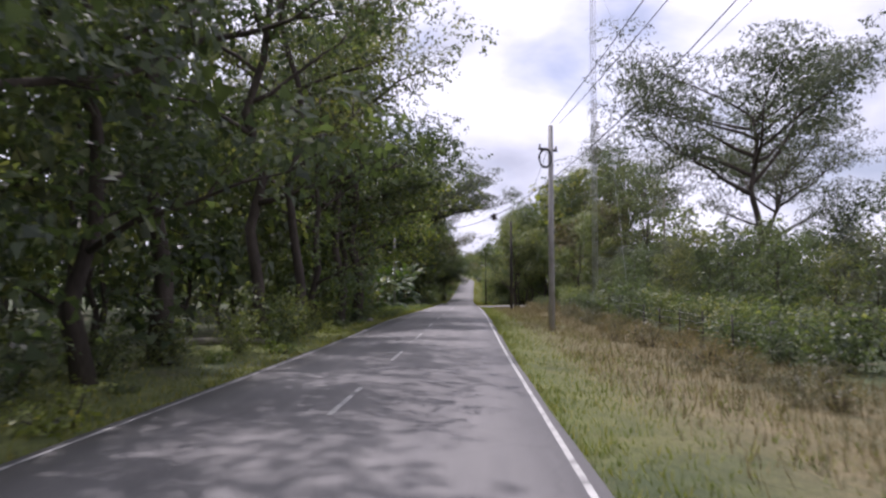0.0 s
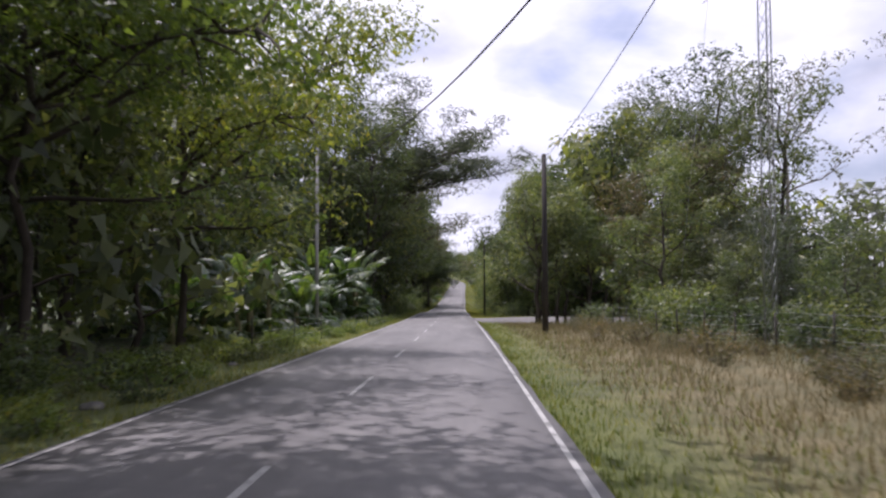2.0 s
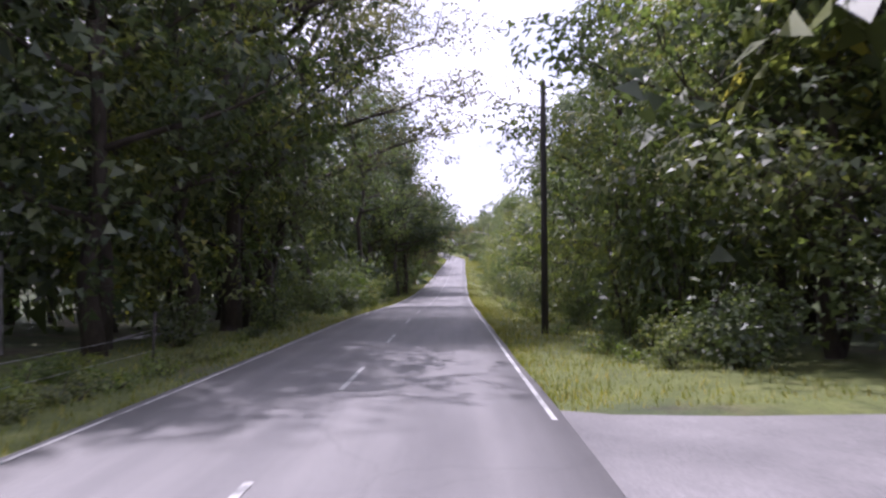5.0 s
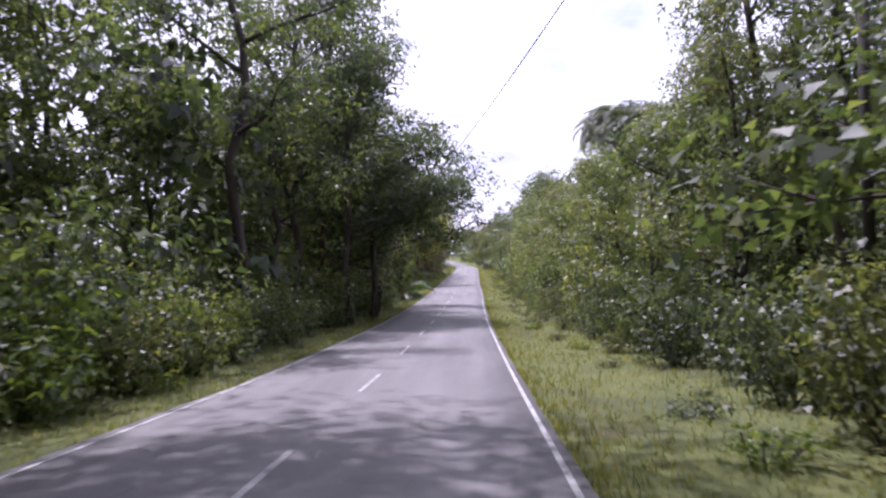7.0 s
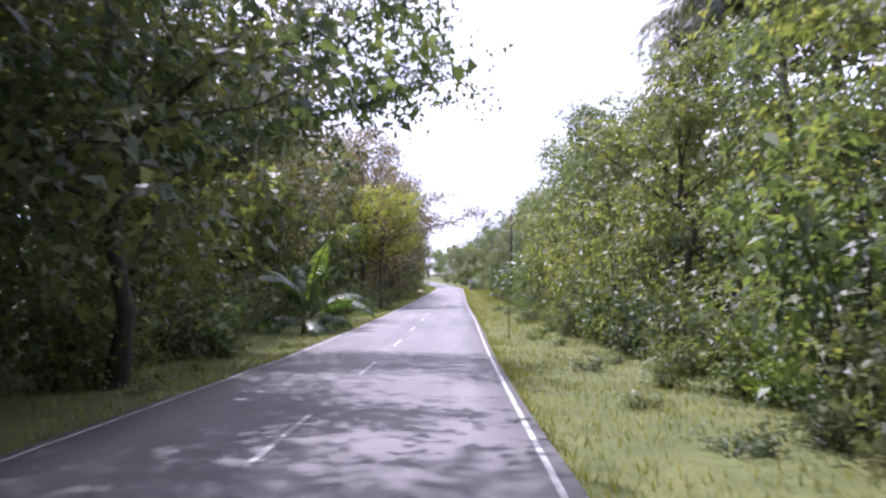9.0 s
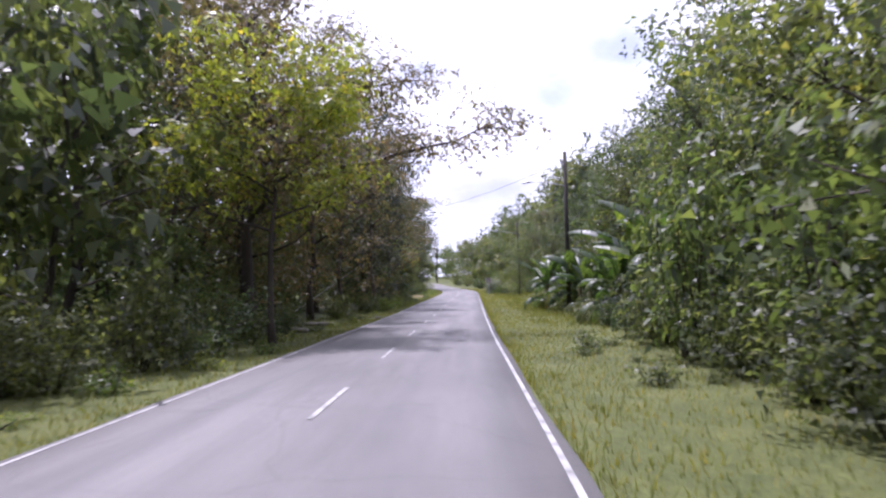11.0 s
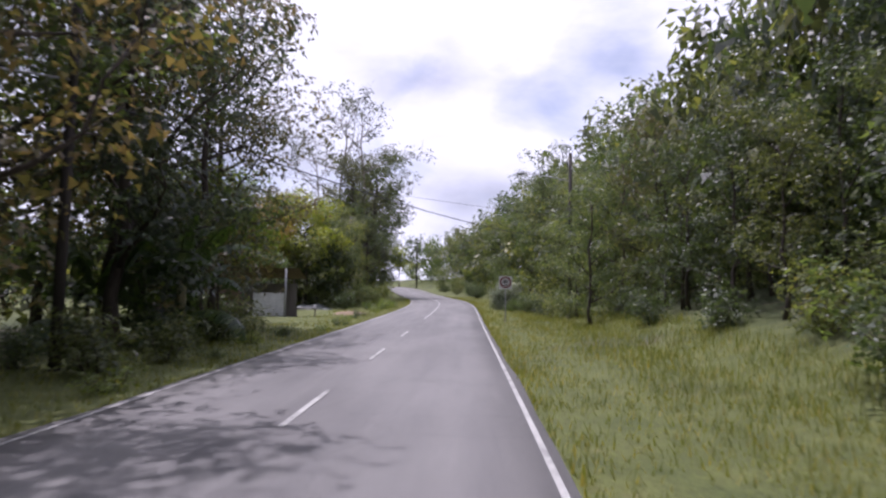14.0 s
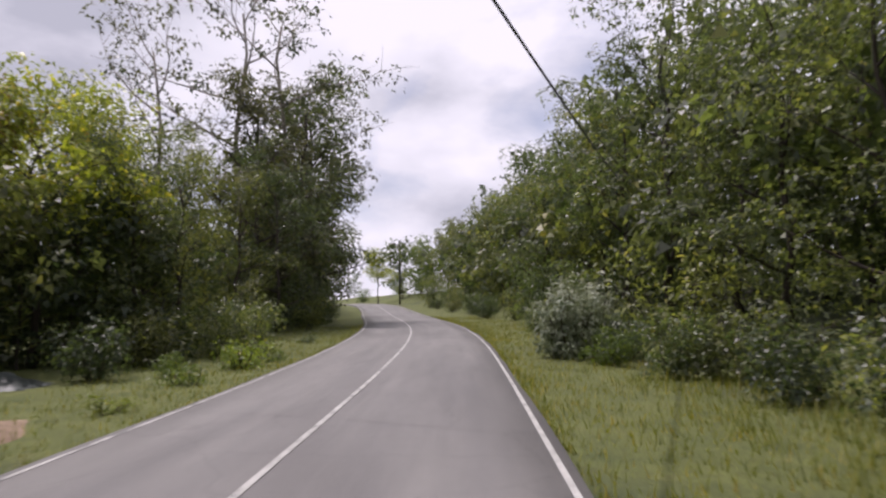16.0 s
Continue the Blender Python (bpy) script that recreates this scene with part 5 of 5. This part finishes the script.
pole("utility_pole", "weathered grey wooden utility pole with a tilted crossarm", 4.2, 31.6, 9.5, 0.15, POLE_GREY, arms=((8.4, 0.55, 35),))
pole("utility_pole", "dark tarred wooden utility pole in the dry verge", 4.5, 70.6, 9.2, 0.16, POLE_WOOD)
pole("utility_pole", "pale grey concrete pole standing among banana plants", -7.95, 73.8, 10.4, 0.11, POLE_GREY)
pole("utility_pole", "slim dark wooden pole at the corner of the turning", 2.6, 111.5, 8.4, 0.12, POLE_WOOD)
pole("utility_pole", "dark wooden pole half hidden in leaves", 7.4, 138, 9.0, 0.13, POLE_WOOD)
pole("utility_pole", "dark slim pole overgrown with creepers at the top", -8.35, 262, 9.2, 0.12, POLE_WOOD)
pole("utility_pole", "distant dark pole beyond the bend", -10.2, 396, 10.5, 0.17, POLE_WOOD, arms=((9.6, 0.6, 0),))
lamp_pole(5.7, 238.0, 10.1, 2.3, 8.4, 160)
lamp_pole(6.4, 291.5, 10.4, 3.0, 9.0, 188)

coil = Tubes(6)
rc = random.Random(6)
for k in range(5):
    r0 = 0.30 + 0.02 * k
    coil.add([(3.92 + rc.uniform(-0.03, 0.03) + r0 * 0.8 * math.sin(w * 0.3927), 31.40 - 0.02 * k, 9.35 + r0 * 1.25 * math.cos(w * 0.3927)) for w in range(17)], [0.014] * 17, close=False)
tagged(coil.make("cable_coil", RUBBER), "coil of spare black cable hung on the grey pole", "cable coil")

LINE = "thin black overhead cable strung between poles"
cable("overhead_cable", LINE, (10.0, 20, 13.9), (-9.1, 80, 12.9), 5.75, 0.022)
cable("overhead_cable", LINE, (4.2, 31.6, 10.2), (4.5, 70.6, 9.3), 0.9)
cable("overhead_cable", LINE, (6.5, -25, 13.0), (4.2, 31.6, 11.0), 1.0, 0.016)
cable("overhead_cable", LINE, (7.8, -25, 13.2), (4.6, 31.6, 11.0), 1.0, 0.014)
cable("overhead_cable", LINE, (9.5, -25, 14.0), (9.0, 60, 13.0), 1.0, 0.014)
cable("overhead_cable", LINE, (4.5, 70.6, 9.3), (2.6, 111.5, 7.0), 0.7)
cable("overhead_cable", LINE, (2.6, 111.5, 6.8), (7.4, 138, 7.0), 0.8)
cable("overhead_cable", LINE, (2.4, 130, 5.6), (-9.2, 175, 4.3), 2.1, 0.012)
cable("overhead_cable", LINE, (5.7, 238.0, 8.2), (-8.35, 262, 8.0), 0.7)
cable("overhead_cable", LINE, (-9.9, 262, 5.5), (14.0, 336, 10.0), 1.2, 0.026)
cable("overhead_cable", LINE, (6.4, 291.5, 6.4), (-24, 306, 13.0), 0.25)
cable("overhead_cable", LINE, (6.4, 291.5, 9.8), (6.0, 336, 9.5), 0.6)
cable("overhead_cable", LINE, (6.0, 336, 9.5), (-10.2, 396, 15.0), 0.9, 0.02)
cable("guy_wire", "pale taut guy wire from a pole to the ground", (-8.35, 262, 5.2), (-10.6, 231, ground_z(-10.6, 231)), 0.1, 0.022, STEEL)
pole("utility_pole", "dark wooden pole against the wooded bank", 6.2, 336, 8.4, 0.14, POLE_WOOD)

# a clump of air plants grown on the cable over the road
nest = Tubes(5)
rn = random.Random(95)
c = Vector((10.0, 20, 13.9)).lerp(Vector((-9.1, 80, 12.9)), 0.42) - Vector((0, 0, 5.75 * 4 * 0.42 * 0.58))
for i in range(70):
    w = Vector((rn.gauss(0, 1), rn.gauss(0, 1), rn.gauss(-0.2, 1))).normalized()
    nest.add([c, c + w * 0.16, c + w * 0.3 + Vector((0, 0, -0.08))], [0.02, 0.016, 0.004], close=False)
tagged(nest.make("air_plant", BARK), "dark tuft of air plants grown on the overhead cable", "air plant")


def mast():
    """A thin guyed lattice mast far above the scrub, overgrown in part."""
    x, y = 11.2, 60.0
    root = tagged(new("lattice_mast"), "thin grey steel lattice mast with guy wires", "mast")
    root.matrix_basis = pose(x, y, ground_z(x, y))
    legs = [Vector((0.24 * math.cos(a), 0.24 * math.sin(a), 0)) for a in (0.3, 2.39, 4.49)]
    H = 38.0
    for p in legs:
        t = Tubes(5)
        t.add([p, p + Vector((0, 0, H))], [0.026, 0.026])
        t.make("leg", STEEL, root)
    t = Tubes(4)
    n = 60
    for i in range(n):
        for k in range(3):
            t.add([legs[k] + Vector((0, 0, H * i / n)), legs[(k + 1) % 3] + Vector((0, 0, H * (i + 1) / n))], [0.011, 0.011], close=False)
    t.make("bracing", STEEL, root)
    for k, a in enumerate((0.3, 1.5, 4.7)):
        t = Tubes(4)
        t.add([Vector((0, 0, 30)), Vector((14 * math.cos(a), 14 * math.sin(a), 0.3))], [0.008, 0.008], close=False)
        t.make("guy", STEEL, root)
    r = random.Random(7)
    cs = [(r.gauss(0.1, 0.2), r.gauss(0, 0.2), 13 + 5.5 * r.random() ** 1.4) for i in range(26)]
    v, f = leaves(cs, [0.4] * 26, [22] * 26, 0.2, 8)
    mesh_object("creeper", v, f, LEAF_GREY, root, "creeper grown up the mast")


mast()


def speed_sign():
    x, y = 2.0, 285.7
    root = tagged(new("speed_sign"), "square white speed limit sign reading 40 in a dark ring", "road sign")
    root.matrix_basis = pose(x, y, ground_z(x, y), 0, 0, -3)
    bm = bmesh.new()
    box(bm, Matrix.Translation((0, 0.03, 1.05)), 0.06, 0.05, 2.7, 0.006)
    part("post", bm, STEEL, root)
    bm = bmesh.new()
    box(bm, Matrix.Translation((0, 0, 2.15)), 0.70, 0.012, 0.70, 0.004)
    part("panel", bm, SIGN_WHITE, root)
    bm = bmesh.new()
    n = 40
    ring = [[bm.verts.new((r * math.cos(6.2832 * k / n), -0.0115, 2.17 + r * math.sin(6.2832 * k / n))) for k in range(n)] for r in (0.315, 0.225)]
    for k in range(n):
        bm.faces.new((ring[0][k], ring[0][(k + 1) % n], ring[1][(k + 1) % n], ring[1][k]))
    bmesh.ops.recalc_face_normals(bm, faces=bm.faces[:])
    part("red_ring", bm, SIGN_RED, root)
    for text, size, z in (("40", 0.30, 2.10), ("km/h", 0.11, 1.985)):
        cu = bpy.data.curves.new("lettering", "FONT")
        cu.body, cu.size, cu.align_x, cu.extrude, cu.offset = text, size, "CENTER", 0.001, size * 0.035
        cu.materials.append(SIGN_BLACK)
        o = new("lettering", cu)
        o.parent = root
        o.matrix_basis = pose(0, -0.012, z, 90, 0, 0)


speed_sign()


# ---------------------------------------------------------------- fences
def fence(label, pts, high, wires, thick=0.05, mat=PLANK):
    root = tagged(new("wire_fence"), label, "fence")
    rf = random.Random(len(pts) * 7)
    tops = []
    for x, y in pts:
        t = Tubes(6)
        g = ground_z(x, y)
        k = high * rf.uniform(0.85, 1.1)
        t.add([(x, y, g - 0.2), (x + rf.gauss(0, 0.03), y + rf.gauss(0, 0.03), g + k)], [thick, thick * 0.85])
        t.make("post", mat, root)
        tops.append(Vector((x, y, g)))
    for z in wires:
        t = Tubes(4)
        t.add([a + Vector((0, 0, z)) for a in tops], [0.004] * len(tops), close=False)
        t.make("wire", STEEL, root)


fence("wire fence on thin dark posts before the banana plants", [(left(y, 1.9), y) for y in np.arange(56, 104, 5.2)], 1.15, (0.4, 0.75), 0.025, POLE_WOOD)
fence("wire fence on weathered posts in the scrub", [(edge_x(y) + 7.6, y) for y in np.arange(20, 86, 2.9)], 1.25, (0.5, 0.8, 1.1), 0.032, POLE_WOOD)


# ---------------------------------------------------------------- sheds and odds and ends
def corrugated(name, m, wide, high, mat, parent, waves=14, across_x=False, deep=0.018):
    v, f = [], []
    n = waves * 4
    for i in range(n + 1):
        u = i / n
        w = deep * math.sin(u * waves * 6.2832)
        for s in (0, 1):
            p = Vector((s * wide, w, u * high)) if across_x else Vector((u * wide, w, s * high))
            v.append(tuple(m @ p))
        for s in (0, 1):
            p = Vector((s * wide, w + 0.004, u * high)) if across_x else Vector((u * wide, w + 0.004, s * high))
            v.append(tuple(m @ p))
    for i in range(n):
        a = i * 4
        f += [(a, a + 4, a + 5, a + 1), (a + 2, a + 3, a + 7, a + 6)]
    return mesh_object(name, v, f, mat, parent, smooth=True)


def shelter():
    """Open lean-to with a low roof, a board wall and one bright zinc panel."""
    root = tagged(new("roadside_shelter"), "low roadside lean-to with a rusty roof and bright zinc panel", "shelter")
    x0, y0 = -10.45, 287.5
    g = ground_z(x0, y0)
    root.matrix_basis = pose(x0, y0, g) @ Matrix.Diagonal((1.18, 0.6, 1.18, 1))
    for x, y, h, mt in ((0, 0, 2.35, STEEL), (-3.6, -0.3, 2.3, PLANK), (-7.2, -0.6, 2.3, PLANK), (0, 3.2, 1.9, PLANK), (-3.6, 3, 1.9, PLANK), (-7.2, 3, 1.9, PLANK)):
        t = Tubes(6)
        t.add([(x, y, -0.3), (x, y, h)], [0.055, 0.05])
        t.make("post", mt, root)
    corrugated("roof", pose(-8.0, 0.06, 2.36, -96, 0, 1), 8.6, 4.1, RUST, root, 46)
    corrugated("zinc_panel", pose(-1.56, -0.06, 0.02, 0, 0, 2), 1.5, 1.12, ZINC, root, 12, True, 0.042)
    for i in range(6):
        bm = bmesh.new()
        box(bm, pose(-4.0, -0.22 + 0.006 * (i % 2), 0.15 + 0.21 * i, 0, 0.4 * (i % 3 - 1), 2), 4.1, 0.025, 0.19, 0.004)
        part("board", bm, RUST, root)
    bm = bmesh.new()
    box(bm, pose(-3.6, 2.9, 0.8), 7.6, 0.04, 1.7, 0.004)
    part("back_wall", bm, PLANK, root)
    bm = bmesh.new()
    box(bm, pose(0.95, 0.6, 0.42, 0, 0, 5), 1.2, 0.35, 0.05, 0.01)
    box(bm, pose(0.5, 0.6, 0.2, 0, 0, 5), 0.06, 0.3, 0.42, 0.004)
    box(bm, pose(1.4, 0.65, 0.2, 0, 0, 5), 0.06, 0.3, 0.42, 0.004)
    part("bench", bm, PLANK, root, "low rough wooden bench")


def shed():
    root = tagged(new("wooden_shed"), "small grey board shed with a zinc roof under the trees", "shed")
    x0, y0 = -11.0, 101.0
    root.matrix_basis = pose(x0, y0, ground_z(x0, y0), 0, 0, 4)
    for i in range(12):
        bm = bmesh.new()
        box(bm, pose(-0.1 - 0.29 * i, 0, 1.2, 0, 0, 0.4 * (i % 3 - 1)), 0.27, 0.03, 2.4 + 0.03 * (i % 2), 0.004)
        part("board", bm, PLANK, root)
    for i in range(12):
        bm = bmesh.new()
        box(bm, pose(0.05, 0.2 + 0.31 * i, 1.2, 0, 0, 90), 0.29, 0.03, 2.4 + 0.03 * (i % 2), 0.004)
        part("board", bm, PLANK, root)
    for x, y in ((0.12, -0.08), (0.12, 3.8), (-3.5, 0)):
        t = Tubes(6)
        t.add([(x, y, -0.2), (x, y, 2.5)], [0.05, 0.05])
        t.make("post", POLE_GREY, root)
    corrugated("roof", pose(-3.9, -0.5, 2.45, -84, 0, 0), 4.4, 4.8, ZINC, root, 26)


def heap():
    """Tarpaulin and scrap lying at the roadside."""
    rh = random.Random(5)
    x0, y0 = -12.0, 300.0
    v, f = [], []
    n = 26
    for j in range(14):
        for i in range(n):
            u, w = i / (n - 1), j / 13
            e = math.sin(math.pi * u) ** 0.7 * math.sin(math.pi * w) ** 0.7
            z = e * (0.30 + 0.45 * abs(noise.noise((u * 5, w * 4, 2)))) - 0.04
            x, y = x0 + (u - 0.5) * 4.0 + 0.15 * noise.noise((u * 9, w * 9, 5)), y0 + (w - 0.5) * 1.8
            v.append((x, y, ground_z(x, y) + z))
    for j in range(13):
        for i in range(n - 1):
            a = j * n + i
            f.append((a, a + 1, a + n + 1, a + n))
    tagged(mesh_object("tarpaulin", v, f, TARP, smooth=True), "crumpled dark tarpaulin lying in the grass by the road", "tarpaulin")
    v, f = [], []
    for j in range(12):
        for i in range(16):
            u, w = i / 15 * 2 - 1, j / 11 * 2 - 1
            k = 1 - 0.25 * noise.noise((u * 2, w * 2, 8))
            x, y = -7.6 + u * 1.25 * k, 293.3 + w * 2.1 * k
            v.append((x, y, ground_z(x, y) - 0.04 + 0.13 * max(0.0, 1 - u * u - w * w)))
    for j in range(11):
        for i in range(15):
            a = j * 16 + i
            f.append((a, a + 1, a + 17, a + 16))
    tagged(mesh_object("earth_patch", v, f, EARTH, smooth=True), "patch of bare reddish earth in the grass verge", "earth patch")
    for k, (x, y, long, turn, tilt) in enumerate(((-9.2, 108.0, 1.9, 20, 14), (-8.6, 109.2, 1.5, -30, 6), (-9.6, 110.2, 2.1, 60, 3))):
        bm = bmesh.new()
        box(bm, pose(x, y, ground_z(x, y) + 0.14 + long * 0.5 * math.sin(radians(tilt)), 0, -tilt, turn), long, 0.2, 0.04, 0.006)
        me = bpy.data.meshes.new("loose_board")
        bm.to_mesh(me)
        bm.free()
        me.materials.append(POLE_GREY)
        tagged(new("loose_board", me), "pale loose board lying under the trees", "board", "loose boards")
    for x, y, long, turn, r in ((-9.4, 225.0, 5.5, -35, 0.16), (-8.6, 228.5, 3.0, 20, 0.11), (-8.0, 22.5, 3.6, 15, 0.13), (-8.4, 150.5, 3.2, -25, 0.12)):
        way = Vector((math.cos(radians(turn)), math.sin(radians(turn)), 0))
        pts = []
        for u in (-0.5, -0.25, 0, 0.25, 0.5):
            q = Vector((x, y, 0)) + way * long * u
            pts.append(Vector((q.x, q.y, ground_z(q.x, q.y) + r * 0.8 + 0.05 * rh.random())))
        t = Tubes(8)
        t.add(pts, [r * 1.1, r, r * 0.95, r * 0.85, r * 0.6])
        tagged(t.make("fallen_log", BARK_PALE), "fallen weathered log on the leaf litter", "log", "fallen logs")
    for i in range(6):
        y = rh.uniform(2, 60)
        x = left(y, rh.uniform(1.2, 3.0))
        if i == 5:
            x, y = -5.75, 234.8
        bm = bmesh.new()
        bmesh.ops.create_icosphere(bm, subdivisions=2, radius=1)
        sx, sy, sz = rh.uniform(0.12, 0.24), rh.uniform(0.12, 0.22), rh.uniform(0.06, 0.12)
        for q in bm.verts:
            q.co *= 1 + 0.25 * noise.noise(q.co * 1.7 + Vector((i, 0, 0)))
            q.co = Vector((q.co.x * sx + x, q.co.y * sy + y, q.co.z * sz + ground_z(x, y) + sz * 0.4))
        me = bpy.data.meshes.new("rock")
        bm.to_mesh(me)
        bm.free()
        me.materials.append(STONE)
        tagged(new("rock", me), "grey rock half sunk in the leaf litter", "rock", "roadside rocks")


shelter()
shed()
heap()
